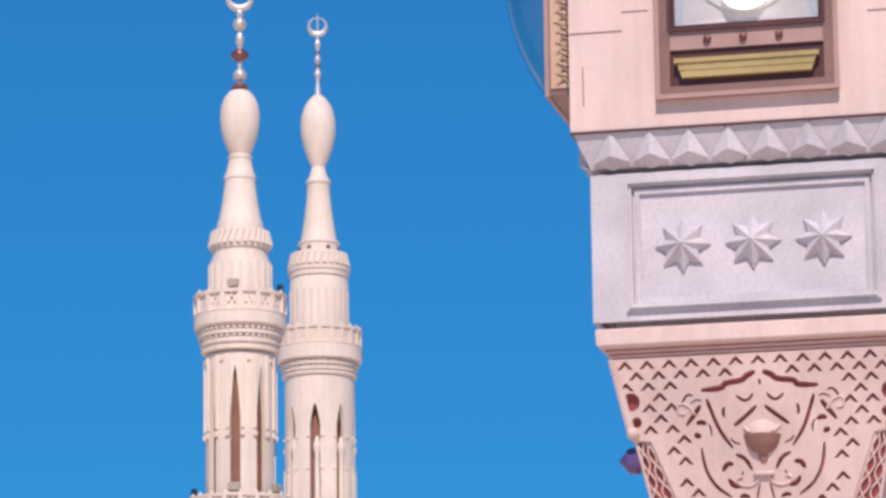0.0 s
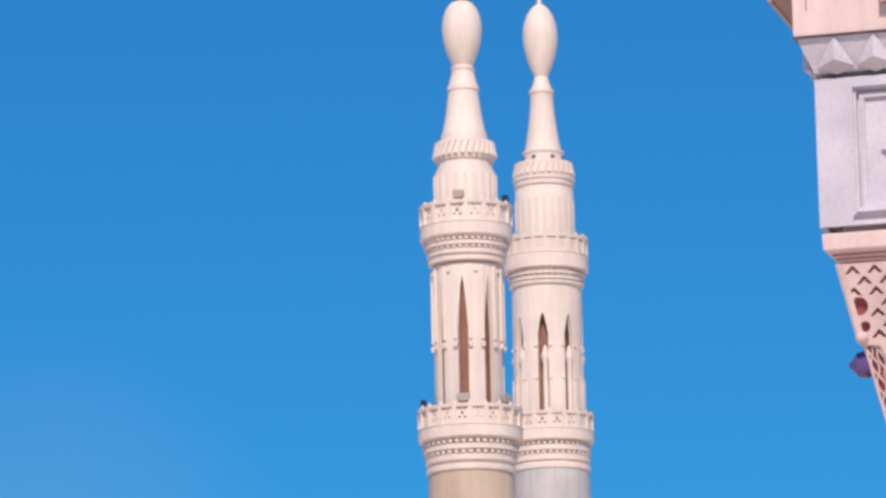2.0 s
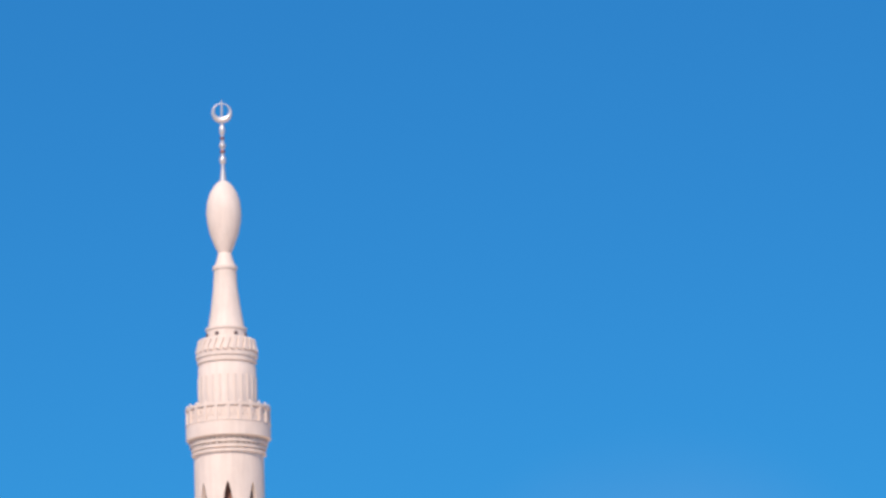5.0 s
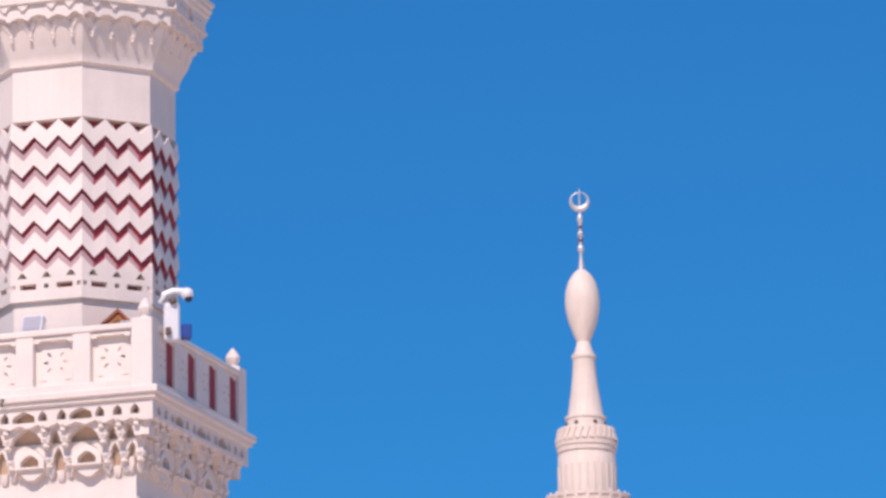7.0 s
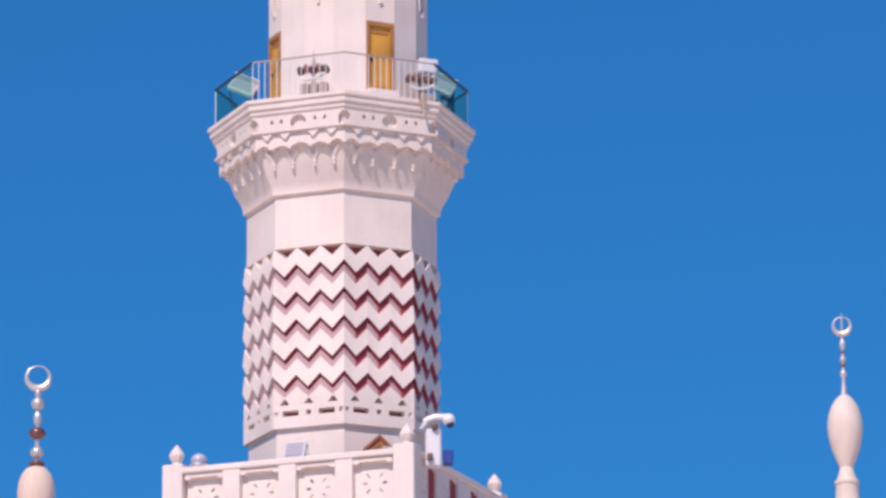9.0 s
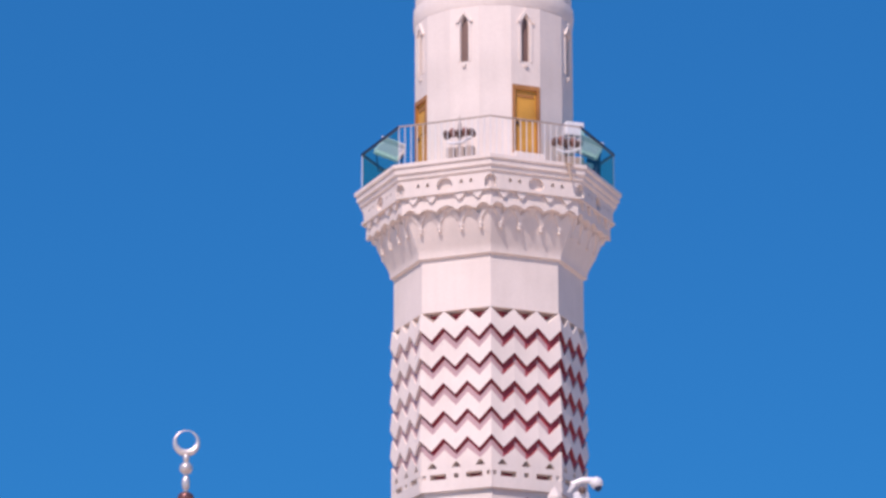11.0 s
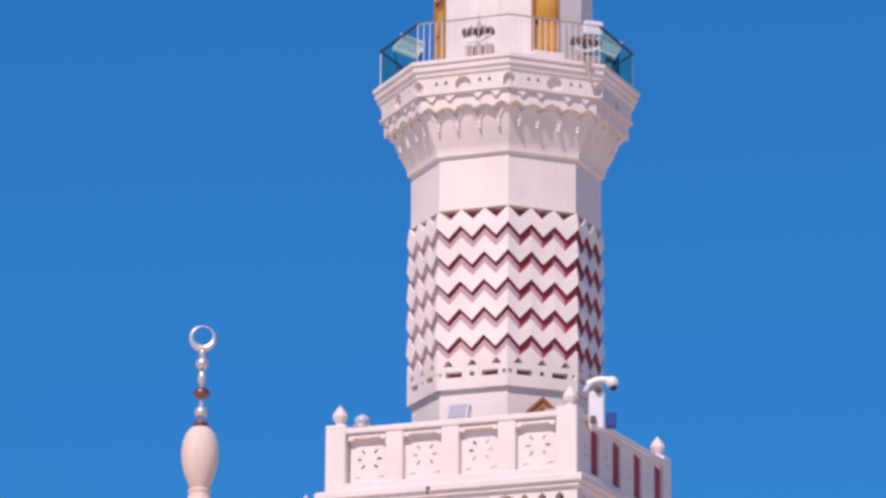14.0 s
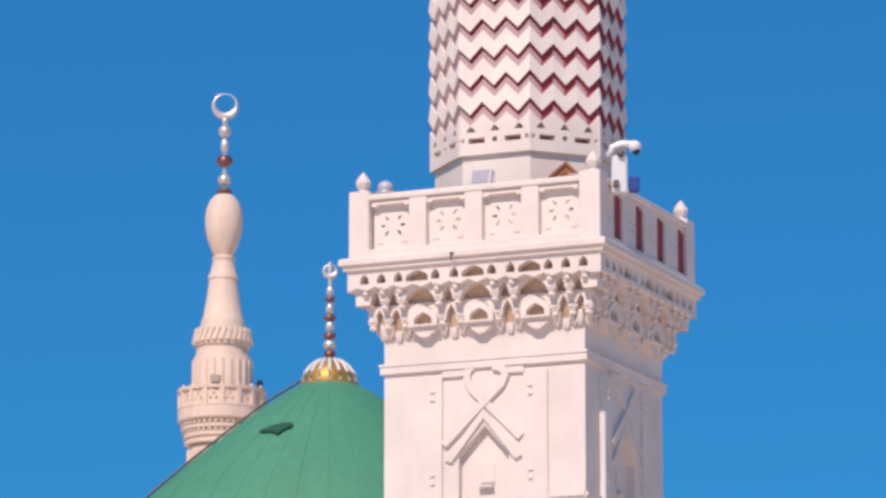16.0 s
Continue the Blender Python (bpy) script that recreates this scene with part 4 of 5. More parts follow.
def spot_cluster(m, label, tall=False):
    """Two rows of lamp heads on one stand."""
    ob = thing("spotlight_stand", m, label, "spotlight", "gallery spotlights")
    part("pole", tube([(0, 0, 0), (0, 0, 1.1)], 0.04, n=8), BROWN_STEEL, ob)
    part("crossbar", box(bmesh.new(), (0, 0, 1.0), (1.0, 0.06, 0.06)), BROWN_STEEL, ob)
    for i in range(5):
        head = add(bmesh.new(), lathe([(0.05, 0.14), (0.10, 0.07), (0.115, -0.12), (0.10, -0.13)], 10), Matrix.Translation((-0.40 + 0.20 * i, -0.06, 1.0 + 0.05 * (i % 2))) @ Matrix.Rotation(radians(62), 4, "X"))
        part("lamp_head", head, BROWN_CUP if i % 2 else BROWN_STEEL, ob)
    part("hanger", tube([(-0.36, -0.1, 0.74), (-0.2, -0.12, 0.66), (0.15, -0.12, 0.70), (0.4, -0.1, 0.84)], 0.05, n=8), WHITE_METAL, ob)
    for i in range(3):
        part("ballast_box", box(bmesh.new(), (-0.24 + 0.30 * i, -0.1, 0.36), (0.26, 0.24, 0.34), None, 0.02), FADED_BROWN, ob)
    part("base", box(bmesh.new(), (0, 0, 0.03), (0.9, 0.4, 0.06), None, 0.01), WHITE_METAL, ob)
    if tall:
        part("mast", tube([(0.3, 0.15, 0), (0.3, 0.15, 1.4)], 0.03, n=6), WHITE_METAL, ob)
        part("junction_box", box(bmesh.new(), (0.3, 0.12, 1.5), (0.62, 0.25, 0.46), None, 0.04), WHITE_METAL, ob, "white metal junction box")
    else:
        part("spike", lathe([(0.05, 1.05), (0.06, 1.25), (0.035, 1.35), (0.005, 1.62)], 8), FADED_BROWN, ob)
    return ob


def panel_floodlight(m, label, heads=0):
    """A broad white lamp slab tilted up on a yoke, with small lamp heads below it where there are some."""
    ob = thing("panel_floodlight", m, label, "floodlight", "tilted gallery floodlights")
    T = Matrix.Translation((0, 0, 1.22)) @ Matrix.Rotation(radians(24), 4, "Y") @ Matrix.Rotation(radians(-38), 4, "X")
    part("housing", box(bmesh.new(), (0, 0, 0), (0.86, 0.20, 0.56), T, 0.05), WHITE_METAL, ob)
    part("lens", box(bmesh.new(), (0, -0.105, 0), (0.72, 0.02, 0.44), T, 0.005), GREY_LENS, ob)
    part("visor", box(bmesh.new(), (0, -0.16, 0.27), (0.84, 0.26, 0.03), T, 0.01), WHITE_METAL, ob)
    part("yoke", tube([(-0.42, 0, 1.2), (-0.34, 0, 0.62), (0.34, 0, 0.62), (0.42, 0, 1.1)], 0.03, n=6), DARK_STEEL, ob)
    part("stand", tube([(0, 0, 0.06), (0, 0, 0.64)], 0.06, n=8), DARK_STEEL, ob)
    part("ballast_box", box(bmesh.new(), (0.12, -0.16, 0.34), (0.44, 0.3, 0.5), None, 0.03), OLIVE if not heads else DARK_STEEL, ob)
    if heads:
        # added dark box, in place of the dark reflection in the glass pane
        part("dark_pane_box", box(bmesh.new(), (0.22, 0.52, 0.55), (0.42, 0.5, 1.1), None, 0.03), DARK_STEEL, ob, "added dark blue box for the dark reflection in the pane")
    part("base", box(bmesh.new(), (0, 0, 0.04), (0.6, 0.5, 0.08), None, 0.02), DARK_STEEL, ob)
    for i in range(heads):
        h = add(bmesh.new(), lathe([(0.05, -0.12), (0.09, 0.0), (0.14, 0.12), (0.12, 0.13)], 12), Matrix.Translation((-0.34 + 0.2 * i, -0.28, 0.62 - 0.05 * i)) @ Matrix.Rotation(radians(70), 4, "X"))
        part("lamp_head", h, WHITE_METAL, ob)
    return ob


def on_gallery(deg, r, z, spin=0.0):
    return MAIN @ turn(deg) @ pose(0, -r, z, 0, 0, spin)


spot_cluster(on_gallery(5, 3.05, 40.48), "brown spotlights on a stand on the upper gallery")
spot_cluster(on_gallery(72.5, 3.1, 40.48, -30), "brown spotlights and a white box beside the gallery railing", True)
panel_floodlight(on_gallery(-60, 3.1, 40.48, 70), "white tilted floodlight behind the glass railing")
panel_floodlight(on_gallery(101, 3.12, 40.48, -80), "white tilted floodlight over small lamp heads and dark boxes", 3)
floodlight(on_gallery(-4, 3.2, 29.12, 4), 0.66, 0.56, WHITE_METAL, "white floodlight panel behind the lower parapet", -18)


def wooden_box(m):
    ob = thing("lantern_box", m, "small orange wooden box with a gabled roof", "box")
    part("body", plate([(-0.37, 0), (0.37, 0), (0.37, 0.24), (0.0, 0.58), (-0.37, 0.24)], (), -0.3, 0.3), RED_WOOD, ob)
    roof = bmesh.new()
    plate([(-0.46, 0.24), (-0.41, 0.18), (0.0, 0.56), (0.41, 0.18), (0.46, 0.24), (0.0, 0.67)], (), -0.36, 0.36, roof)
    part("roof", roof, RED_ROOF, ob)
    part("louvre", plate([(-0.25, 0.2), (0.0, 0.42), (0.25, 0.2), (0.2, 0.16), (0.0, 0.34), (-0.2, 0.16)], (), -0.33, -0.29), DOOR_DARK, ob)
    part("stand", box(bmesh.new(), (0, 0, -0.9), (0.5, 0.4, 1.8)), WHITE, ob)
    return ob


wooden_box(on_gallery(40, 3.3, 29.30, -10))


def globe_lamp(m):
    ob = thing("globe_lamp", m, "frosted white globe lamp behind the parapet", "lamp")
    part("globe", sphere(bmesh.new(), (0, 0, -0.05), 0.25, 0.9, 18), PALE_GLASS, ob)
    part("cap", lathe([(0.30, -0.28), (0.32, -0.22), (0.3, -0.18)], 16), SILVER, ob)
    part("post", tube([(0, 0, -2.2), (0, 0, -0.25)], 0.06, n=8), WHITE_METAL, ob)
    return ob


globe_lamp(MAIN @ SQUARE @ pose(-3.42, -2.75, 29.70))


def utility_cabinet(m):
    ob = thing("utility_cabinet", m, "small white metal cabinet behind the parapet", "cabinet")
    part("body", box(bmesh.new(), (0, 0, 0.9), (0.8, 0.4, 1.8), None, 0.03), WHITE_METAL, ob)
    part("door", box(bmesh.new(), (0, -0.21, 0.9), (0.7, 0.02, 1.66), None, 0.005), WHITE_METAL, ob)
    part("lid", box(bmesh.new(), (0, 0, 1.83), (0.9, 0.5, 0.06), None, 0.01), SILVER, ob)
    return ob


utility_cabinet(local(2.95, -3.0, 27.6, 12))


def security_camera(m):
    ob = thing("security_camera", m, "white dome security cameras on a bent bracket", "security camera")
    part("cabinet", box(bmesh.new(), (0.22, 0.0, -0.25), (0.46, 0.36, 1.15), None, 0.06), WHITE_METAL, ob)
    part("arm", tube([(-0.1, -0.1, 0.3), (-0.02, -0.14, 0.55), (0.25, -0.18, 0.66), (0.55, -0.2, 0.66)], 0.10, n=10), WHITE_METAL, ob)
    d = part("camera_head", sphere(bmesh.new(), (0.66, -0.2, 0.58), 0.2, 0.95, 16), WHITE_METAL, ob)
    part("dome", sphere(bmesh.new(), (0.70, -0.24, 0.44), 0.12, 1.0, 12), DARK_STEEL, d)
    part("lens", sphere(bmesh.new(), (0.24, -0.24, 0.36), 0.11, 1.0, 12), BROWN_STEEL, ob)
    part("socket", box(bmesh.new(), (0.1, -0.22, -0.55), (0.16, 0.2, 0.2), None, 0.02), BROWN_STEEL, ob)
    part("blue_case", box(bmesh.new(), (0.66, 0.1, -0.5), (0.3, 0.3, 0.45), None, 0.04), BLUE, ob, "blue plastic case")
    return ob


security_camera(MAIN @ SQUARE @ pose(4.02, -3.2, 29.55, 0, 0, 25))


# ---- near pillar with lanterns ----
P_AZ, P_D = -25.90, 20.0
pillar = thing("lamp_pillar", bearing(P_AZ, P_D, 0, P_AZ - 8), "pink and grey stone pillar with carved capital and star panel", "pillar")
CY = 0.77
ABOUT = [Matrix.Translation((0, CY, 0)) @ turn(90 * k) for k in range(4)]


def sq(profile):
    return add(bmesh.new(), lathe([(r * math.sqrt(2), z) for r, z in profile], 4, math.pi / 4), Matrix.Translation((0, CY, 0)))


part("column_shaft", sq([(0.62, 0.0), (0.62, 0.5), (0.40, 0.6), (0.36, 3.9)]), PINK, pillar)
# core is dark red so the carved grooves read as shaded
part("capital", sq([(0.34, 3.7), (0.40, 4.05), (0.535, 4.66), (0.665, 5.25), (0.695, 5.385)]), RED_SHADE, pillar, "carved pink stone capital, core dark red for groove shade")
part("necking", sq([(0.69, 5.37), (0.72, 5.385), (0.72, 5.400), (0.735, 5.405), (0.735, 5.416), (0.762, 5.422), (0.774, 5.434), (0.778, 5.504), (0.77, 5.512), (0.70, 5.516), (0.69, 5.52)]), PINK, pillar)
part("core_block", sq([(0.69, 5.50), (0.69, 5.556), (0.755, 5.558), (0.755, 6.272)]), GREY_MARBLE, pillar)
part("lamp_block", sq([(0.80, 6.47), (0.862, 6.475), (0.865, 6.49), (0.865, 9.0), (0.80, 9.1)]), PINK, pillar, "pink stone block that carries the lanterns")


part("block_joint", sq([(0.84, 6.464), (0.868, 6.466), (0.868, 6.475), (0.84, 6.476)]), DARK_RED, pillar, "dark red joint under the block")
for r, z in ((0.723, 5.389), (0.738, 5.408)):
    part("necking_line", sq([(r - 0.02, z), (r, z), (r, z + 0.006), (r - 0.02, z + 0.006)]), RED_SHADE, pillar, "dark red line in the moulding")
part("soffit", sq([(0.69, 6.26), (0.69, 6.300), (0.785, 6.303), (0.855, 6.472)]), GREY_MARBLE, pillar, "grey marble sloping soffit")


def star(cx, cz, R, proud, y):
    bm = bmesh.new()
    top = bm.verts.new((cx, y - proud, cz))
    ring = []
    for i in range(16):
        a = math.pi / 2 + 2 * math.pi * i / 16
        r = R if i % 2 == 0 else R * 0.60
        ring.append((bm.verts.new((cx + r * math.cos(a), y - (0.013 if i % 2 == 0 else 0.019), cz + r * math.sin(a))), bm.verts.new((cx + r * math.cos(a), y + 0.02, cz + r * math.sin(a)))))
    for i in range(16):
        (a, a2), (b, b2) = ring[i], ring[(i + 1) % 16]
        bm.faces.new((a, b, top))
        bm.faces.new((a2, b2, b, a))
    return bm


def pillar_sides():
    F = -0.785
    fr = plate(rect(-0.784, 0.784, 5.542, 6.270), [rect(-0.585, 0.585, 5.615, 6.205)], F, F + 0.03)
    frame_m = mesh_of("panel_frame", fr, GREY_MARBLE)
    bead = plate(rect(-0.615, 0.615, 5.587, 6.233), [rect(-0.60, 0.60, 5.602, 6.218)], F - 0.020, F + 0.004)
    plate(rect(-0.60, 0.60, 5.600, 5.622), (), F - 0.032, F + 0.004, bead)
    plate(rect(-0.572, 0.572, 5.628, 6.192), [rect(-0.548, 0.548, 5.652, 6.168)], F + 0.012, F + 0.034, bead)
    bead_m = mesh_of("panel_bead", bead, GREY_MARBLE)
    stars = [mesh_of("star", star(x, 5.905, 0.135, 0.085, F + 0.03), GREY_MARBLE, 5) for x in (-0.342, 0.0, 0.342)]
    # row of small pyramids on the sloping soffit
    pyr = bmesh.new()
    for i in range(8):
        x = -0.672 + 0.192 * i
        ztop, zlow, yt, yl = 6.472, 6.335, -0.858, -0.812
        a = pyr.verts.new((x - 0.094, yl + 0.008, zlow - 0.012))
        b = pyr.verts.new((x + 0.094, yl + 0.008, zlow - 0.012))
        c = pyr.verts.new((x, yt, ztop))
        d = pyr.verts.new((x, yl - 0.048, zlow + 0.015))
        e = pyr.verts.new((x, yl + 0.03, zlow - 0.045))
        pyr.faces.new((a, d, c))
        pyr.faces.new((d, b, c))
        pyr.faces.new((a, e, d))
        pyr.faces.new((e, b, d))
    pyr_m = mesh_of("pyramid_row", pyr, GREY_MARBLE, 5)
    soff = plate(rect(-0.762, 0.762, 6.255, 6.274), (), F + 0.006, F + 0.06)
    soff_m = mesh_of("fillet", soff, GREY_MARBLE)
    joint = bmesh.new()
    for x0, x1, z, t in ((-0.86, -0.60, 6.965, 0.006), (0.60, 0.86, 6.985, 0.006), (-0.60, -0.47, 7.06, 0.005)):
        plate(rect(x0, x1, z, z + t), (), -0.868, -0.85, joint)
    tube([(-0.11, -0.858, 6.468), (-0.075, -0.832, 6.40), (-0.02, -0.79, 6.31)], 0.005, joint, 5)
    plate(rect(-0.80, -0.795, 6.60, 6.80), (), -0.868, -0.85, joint)
    joint_m = mesh_of("stone_joint", joint, BRONZE)
    # lattice of raised ribs on the sloping capital
    def slope(z):
        return 0.535 + (z - 4.66) * (0.16 / 0.725)
    def stroke(pts, w):
        """The outline of a groove of that width along a line of points."""
        knots = [Vector(p) for p in pts]
        vs = []
        for a, b, c, d in zip(knots[:1] + knots[:-2], knots[:-1], knots[1:], knots[2:] + knots[-1:]):
            for q in (0, 1 / 3, 2 / 3):
                vs.append(0.5 * (2 * b + (c - a) * q + (2 * a - 5 * b + 4 * c - d) * q ** 2 + (3 * b - a - 3 * c + d) * q ** 3))
        vs.append(knots[-1])
        a_side, b_side = [], []
        for k, p in enumerate(vs):
            d = (vs[min(k + 1, len(vs) - 1)] - vs[max(k - 1, 0)]).normalized()
            nrm = Vector((-d.y, d.x)) * (w / 2 * (0.45 if k in (0, len(vs) - 1) else 0.8 if k in (1, len(vs) - 2) else 1.0))
            a_side.append(tuple(p + nrm))
            b_side.append(tuple(p - nrm))
        return a_side + b_side[::-1]
    def at(cx, cy):
        return ((cx - 690) * 0.001332, 5.385 - (cy - 113) * 0.001361)
    grooves = []
    def at2(cx, cy):
        return ((cx - 372) * 0.00111, 5.385 - (cy - 193) * 0.001134)
    for pts, w in (
        ([(388, 284), (425, 300), (450, 318), (520, 328), (540, 346), (628, 352)], 0.028),
        ([(402, 374), (420, 396), (445, 402), (476, 380)], 0.014),
        ([(389, 426), (425, 456), (462, 484), (492, 506)], 0.020),
        ([(606, 388), (592, 430), (556, 520), (502, 598)], 0.018),
        ([(634, 414), (658, 445), (700, 496)], 0.023),
        ([(612, 492), (636, 484), (656, 490)], 0.024),
        ([(640, 548), (654, 538), (668, 540)], 0.026),
        ([(530, 425), (536, 446), (532, 470)], 0.015),
        ([(492, 624), (452, 644), (424, 692)], 0.019),
        ([(504, 664), (532, 664), (552, 692)], 0.024),
        ([(478, 758), (508, 752), (528, 724)], 0.024),
        ([(640, 590), (626, 680), (584, 752), (520, 800)], 0.016),
        ([(372, 316), (374, 328), (373, 340)], 0.012),
        ([(664, 374), (690, 370), (716, 404)], 0.012),
        ([(440, 806), (462, 796), (484, 800)], 0.020),
    ):
        for sd in (-1, 1):
            line = [(sd * at2(*p)[0], at2(*p)[1]) for p in pts]
            if pts[0][0] == 372 and sd < 0:
                continue
            grooves.append(stroke(line if sd > 0 else line[::-1], w * 1.05))
    for pts, w in (
        ([(720, 660), (745, 690), (740, 730)], 0.020),
        ([(800, 690), (780, 730), (740, 770)], 0.018),
        ([(716, 780), (740, 820), (716, 860)], 0.018),
    ):
        for sd in (-1, 1):
            line = [(sd * at(*p)[0], at(*p)[1]) for p in pts]
            grooves.append(stroke(line if sd > 0 else line[::-1], w))
    for sd in (-1, 1):
        for cx, cz, r in ((0.628, 5.165, 0.045), (0.605, 5.068, 0.026)):
            grooves.append([(sd * cx + r * math.cos(a * math.pi / 5), cz + r * math.sin(a * math.pi / 5)) for a in range(10)])
    lim = ((5.40, -1.0), (5.295, -1.0), (5.285, 0.03), (5.24, 0.20), (5.17, 0.29), (5.0, 0.34), (4.95, 0.30), (4.86, 0.285), (4.73, 0.23), (4.5, 0.15), (4.1, 0.08))
    def inner(z):
        for (za, xa), (zb, xb) in zip(lim, lim[1:]):
            if zb <= z <= za:
                return xa + (xb - xa) * (za - z) / (za - zb)
        return 0.0
    for j in range(22):
        z = 5.336 - 0.051 * j
        for i in range(-13, 14):
            x = 0.054 * i
            if (i + j) % 2 or z < 4.28:
                continue
            out = slope(z) + 0.012 if z > 5.0 else 0.502 - (4.975 - z) * 0.39
            if inner(z) + 0.01 < abs(x) < out - 0.02:
                grooves.append([(x - 0.039, z - 0.018), (x - 0.020, z - 0.018), (x, z + 0.002), (x + 0.020, z - 0.018), (x + 0.039, z - 0.018), (x + 0.005, z + 0.021), (x - 0.005, z + 0.021)])
    kept = [gr for gr in grooves if len(gr) != 7]
    solid = [Vector(p) for gr in kept for p in gr]
    solid += [Vector(a).lerp(Vector(b), k / 8) for gr in kept for a, b in zip(gr, gr[1:] + gr[:1]) for k in range(1, 8)]
    # finer curls and stems of the arabesque, where there is room for them
    def leaf(px, py):
        return ((px - 1333 - (py - 655) * 0.062) / 371, 5.385 - (py - 618) / 366)
    fine = []
    for pts, w in (
        ([(1330, 676), (1318, 690), (1304, 699), (1292, 703)], 0.008),
        ([(1243, 742), (1248, 752), (1249, 764)], 0.010),
        ([(1270, 836), (1270, 826), (1281, 819), (1293, 818)], 0.018),
        ([(1336, 848), (1333, 864), (1331, 880)], 0.010),
        ([(1296, 842), (1303, 836), (1306, 826)], 0.010),
        ([(1262, 712), (1268, 720), (1270, 730)], 0.010),
        ([(1283, 768), (1290, 776), (1302, 780)], 0.010),
        ([(1232, 762), (1234, 780), (1238, 796)], 0.008),
        ([(1262, 796), (1268, 812), (1266, 828)], 0.009),
        ([(1308, 868), (1316, 862), (1322, 866)], 0.010),
        ([(1210, 706), (1222, 700), (1232, 703)], 0.009),
    ):
        for sd in (-1, 1):
            way = [(-sd * leaf(*p)[0], leaf(*p)[1]) for p in pts]
            fine.append(stroke(way if sd < 0 else way[::-1], w))
    for gr in fine:
        dense = [Vector(a).lerp(Vector(b), k / 4) for a, b in zip(gr, gr[1:] + gr[:1]) for k in range(4)]
        if min((p - q).length for p in dense for q in solid) > 0.006:
            kept.append(gr)
            solid += dense
    for gr in grooves:
        if len(gr) == 7 and min((Vector(p) - q).length for p in gr for q in solid) > 0.006:
            kept.append(gr)
    grooves = kept
    def inset(z):
        return 0.54 - (4.975 - z) * 0.39
    half_edge = [(inset(4.1), 4.1), (inset(4.975), 4.975), (slope(4.99) + 0.04, 4.99), (slope(5.368) + 0.038, 5.368)]
    edge = half_edge + [(-x, z) for x, z in half_edge[::-1]]
    skin = plate(edge, grooves, -0.030, 0.0)
    for v in skin.verts:
        v.co.y -= slope(v.co.z)
    skin_m = mesh_of("carved_face", skin, CARVED, 30)
    # openwork strips that lean along the corners
    strips = []
    for sd in (-1, 1):
        bm = bmesh.new()
        # two rims and three pairs of crossing strands over the dark red core
        def along(f, z):
            xo, xi = slope(z) + 0.012, inset(z) + 0.006
            return (sd * (xo + (xi - xo) * f), -slope(z) - 0.014, z)
        zs = [4.975 - 0.0172 * q for q in range(48)]
        for f in (0.0, 1.0):
            tube([along(f, z) for z in zs], 0.007, bm, 6)
        for c in range(2):
            for sg in (-1, 1):
                tube([along((c + 0.5) / 2 + sg * 0.20 * math.cos((4.975 - z) * 34 + c * 1.1), z) for z in zs], 0.0048, bm, 5)
        tube([along(-0.06, 4.985), along(0.5, 4.99), along(1.06, 4.985)], 0.014, bm, 6)
        strips.append(mesh_of("corner_strip", bm, CARVED, 60))
    # small raised scrolls, bud and its cup
    def curve(pts, r, bm):
        dense = []
        vs = [Vector((x, 0, z)) for x, z in pts]
        for a, b, c, d in zip([vs[0]] + vs[:-2], vs[:-1], vs[1:], vs[2:] + [vs[-1]]):
            for k in range(5):
                t = k / 5
                dense.append(0.5 * ((2 * b) + (c - a) * t + (2 * a - 5 * b + 4 * c - d) * t * t + (3 * b - a - 3 * c + d) * t ** 3))
        dense.append(vs[-1])
        tube([(p.x, -slope(p.z) - 0.031, p.z) for p in dense], r, bm, 6)
    orn = bmesh.new()
    for sd in (-1, 1):
        for pts, r in (([(700, 545), (730, 580), (775, 580), (790, 560), (768, 550)], 0.008), ([(930, 330), (950, 300), (985, 290), (990, 320), (965, 325)], 0.007)):
            curve([(sd * at(*p)[0], at(*p)[1]) for p in pts], r, orn)
    box(orn, (0, -slope(4.80) - 0.038, 4.80), (0.10, 0.03, 0.022), None, 0.006)
    orn_m = mesh_of("arabesque", orn, CARVED, 60)
    cy_b = -slope(4.95) + 0.005
    bud = add(bmesh.new(), lathe([(0.098, 0.0), (0.094, 0.026), (0.078, 0.055), (0.046, 0.078), (0.004, 0.088)], 22), Matrix.Translation((0, cy_b, 4.985)))
    for i in range(9):
        a = radians(-80 + 20 * i)
        tube([(0.06 * math.sin(a), cy_b - 0.085, 4.992), (0.10 * math.sin(a), cy_b - 0.065 + 0.03 * abs(math.sin(a)), 5.035)], 0.006, bud, 5)
    bud_m = mesh_of("bud", bud, CARVED)
    cup_m = mesh_of("bud_cup", add(bmesh.new(), lathe([(0.018, -0.135), (0.028, -0.115), (0.032, -0.09), (0.060, -0.075), (0.086, -0.045), (0.102, 0.0), (0.06, 0.002)], 22), Matrix.Translation((0, cy_b, 4.983))), BROWN_CUP)
    # violet is the reflected sky, put into the knobs' own colour
    knobs = [mesh_of("corner_knob", add(bmesh.new(), lathe([(0.006, -0.075), (0.03, -0.055), (0.062, -0.028), (0.07, 0.014), (0.05, 0.055), (0.014, 0.07)], 16), Matrix.Translation((sd * (slope(4.90) + 0.05), -slope(4.90) + 0.05, 4.90)) @ Matrix.Rotation(radians(-90 * sd), 4, "Y")), VIOLET) for sd in (-1, 1)]
    boss_m = [mesh_of("corner_boss", sphere(bmesh.new(), (sd * (slope(5.02) + 0.012), -slope(5.02) - 0.03, 5.015), 0.032), CARVED) for sd in (-1, 1)]
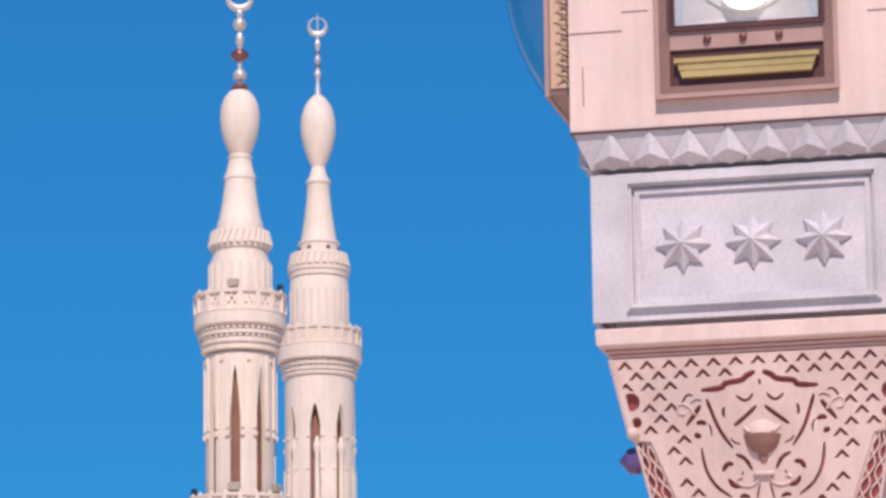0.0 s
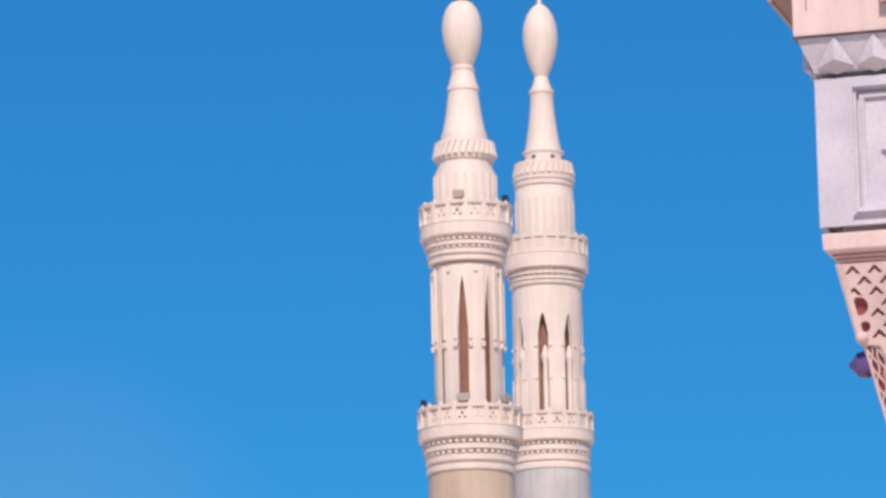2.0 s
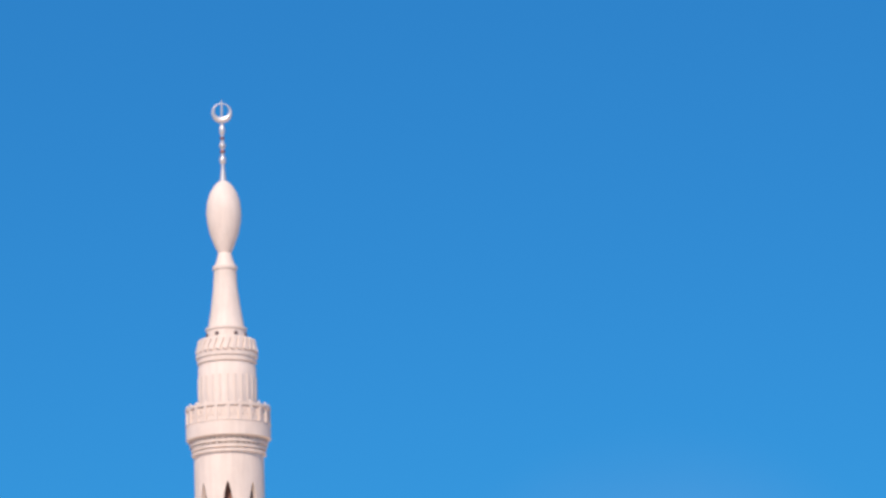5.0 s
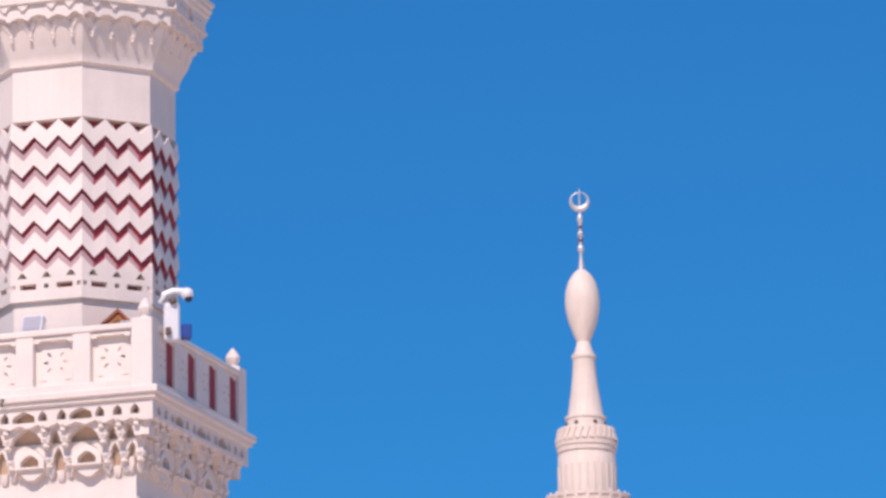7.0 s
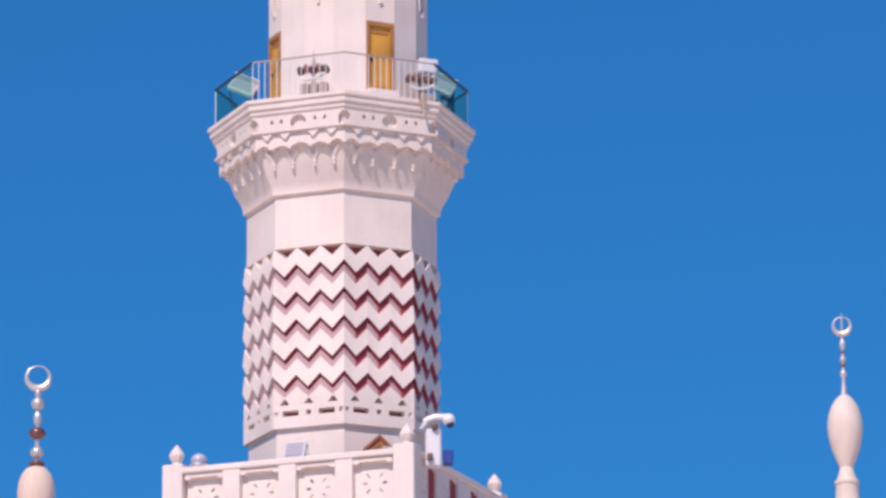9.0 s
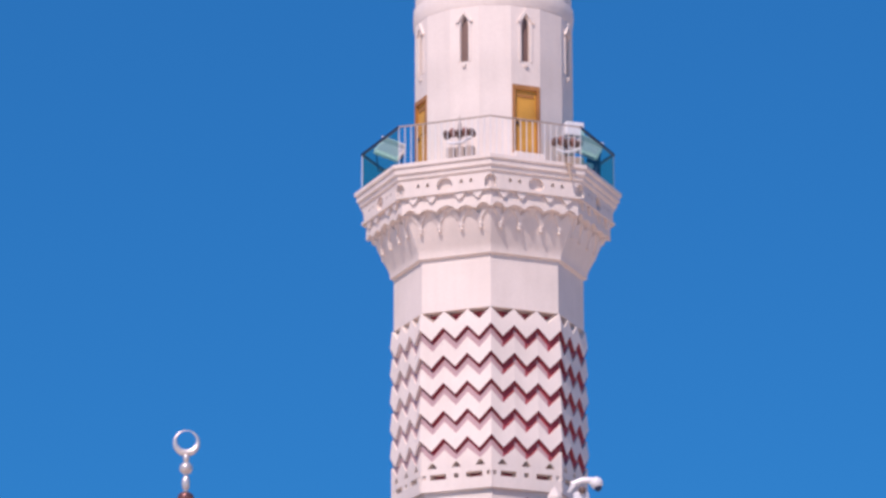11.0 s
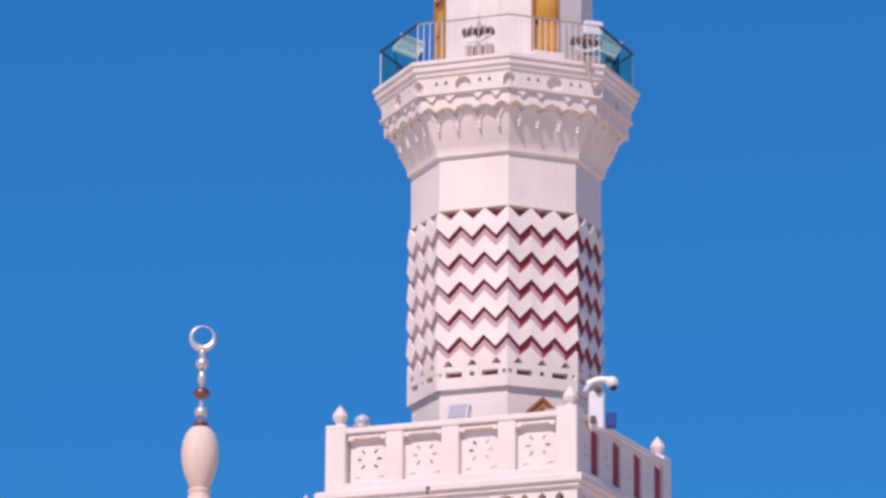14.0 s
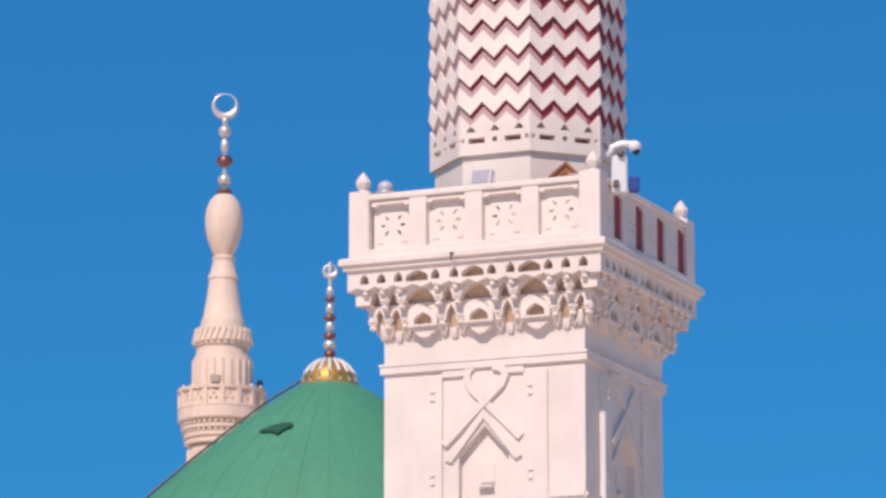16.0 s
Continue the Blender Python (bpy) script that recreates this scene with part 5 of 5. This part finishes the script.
    for k, m in enumerate(ABOUT):
        for nm, me in (("panel_frame", frame_m), ("panel_bead", bead_m), ("fillet", soff_m), ("pyramid_row", pyr_m), ("carved_face", skin_m), ("arabesque", orn_m), ("bud", bud_m), ("bud_cup", cup_m), *(("corner_strip", q) for q in strips), ("stone_joint", joint_m), *(("star", s) for s in stars)):
            part(nm, me, None, pillar, at=m)
        if k in (0, 2):
            for nm, me in (*(("corner_knob", q) for q in knobs), *(("corner_boss", q) for q in boss_m)):
                part(nm, me, None, pillar, at=m)


pillar_sides()


def lantern(m, label, D, low=6.965):
    """A bronze wall lantern: frame, bowed glass, studs, brass tray."""
    ob = thing("wall_lantern", m, label, "lantern", "lanterns on the pillar")
    F = -0.865
    part("frame", plate(rect(-0.44, 0.44, 6.605, 8.3), [rect(-0.375, 0.375, 6.66, 8.24)], F - D, F + 0.01), BRONZE, ob, "brown bronze frame")
    part("frame_bead", plate(rect(-0.445, 0.445, 6.60, 8.3), [rect(-0.424, 0.424, 6.622, 8.28)], F - D - 0.012, F - D + 0.01), mat_pinkish, ob, "paler bronze outer bead")
    part("back_plate", plate(rect(-0.40, 0.40, 6.63, 8.27), (), F - 0.012, F + 0.005), DARK_RED, ob)
    part("cross_bar", plate(rect(-0.375, 0.375, 6.845, 6.935), (), F - D + 0.015, F - 0.008), mat_pinkish, ob)
    for i in range(3):
        part("stud", sphere(bmesh.new(), (-0.19 + 0.175 * i, F - D + 0.005, 6.892), 0.02), COPPER, ob)
    tray = plate([(-0.315, 6.70), (0.315, 6.70), (0.345, 6.79), (-0.345, 6.79)], (), F - D - 0.01, F - 0.012)
    plate(rect(-0.352, 0.352, 6.772, 6.794), (), F - D - 0.02, F - 0.012, tray)
    plate(rect(-0.33, 0.33, 6.735, 6.745), (), F - D - 0.014, F - 0.012, tray)
    part("tray", tray, BRASS, ob, "yellow brass tray")
    part("glass_edge", plate(rect(-0.385, 0.385, 6.935, 8.24), [rect(-0.366, 0.366, 6.956, 8.2)], F - D - 0.005, F - 0.008), DARK_RED, ob)
    g = bmesh.new()
    n = 12
    grid = [[g.verts.new((-0.355 + 0.71 * i / n, F - D + 0.01 - (0.20 + D * 0.6) * math.sin(math.pi * i / n) ** 0.6 * math.sin(math.pi * min(1, (j + 0.6) / (n + 0.6))) ** 0.6, low + (8.2 - low) * j / n)) for i in range(n + 1)] for j in range(n + 1)]
    for j in range(n):
        for i in range(n):
            g.faces.new((grid[j][i], grid[j][i + 1], grid[j + 1][i + 1], grid[j + 1][i]))
    gl = part("glass", g, GLASS_MAT, ob)
    gl.visible_shadow = False
    rnd = random.Random(9)
    for sd in (-1, 1) if D > 0.1 else ():
        sb = box(bmesh.new(), (sd * 0.442, F - D / 2, 7.45), (0.012, D * 0.8, 1.62))
        for q in range(30):
            zz = 6.68 + 1.55 * q / 29
            for w in (-0.03, 0.03):
                add(sb, tube([(sd * 0.45, F - D / 2 + w * D * 8, zz - 0.02), (sd * 0.456, F - D / 2 - w * D * 3, zz + 0.01), (sd * 0.45, F - D / 2 + w * D * 8 * rnd.uniform(0.4, 1.2), zz + 0.04)], 0.009, n=5))
        part("side_ornament", sb, GILT_STONE, ob, "gilt carved strip along the frame")
    part("reflector", add(bmesh.new(), lathe([(0.30, 0.0), (0.28, 0.02), (0.16, 0.035), (0.15, 0.0)], 28), Matrix.Translation((0, F - 0.015, 7.3)) @ Matrix.Rotation(radians(90), 4, "X")), WHITE_METAL, ob)
    part("back_sheet", plate(rect(-0.35, 0.35, 6.97, 8.2), (), F - 0.02, F - 0.013), GREY_MARBLE, ob)
    # bright spot behind the glass, made as a glowing white ball
    b = sphere(bmesh.new(), (0, F - 0.04, 7.12), 0.12, 0.8, 18)
    part("bulb", b, WHITE_GLOW, ob, "glowing white ball behind the glass")
    return ob


mat_pinkish = mat("pale_bronze", (0.50, 0.30, 0.26), 0.45, metal=0.3, vary=0.08, scale=6)
PM = pillar.matrix_basis
for k in (0, 3, 1, 2):
    lantern(PM @ ABOUT[k] @ Matrix.Translation((0.014 if k == 0 else 0.0, 0, 0.0 if k == 0 else 0.17)), "brown bronze wall lantern with bowed glass and brass tray", 0.045 if k == 0 else 0.19, 6.965 if k == 0 else 6.70)
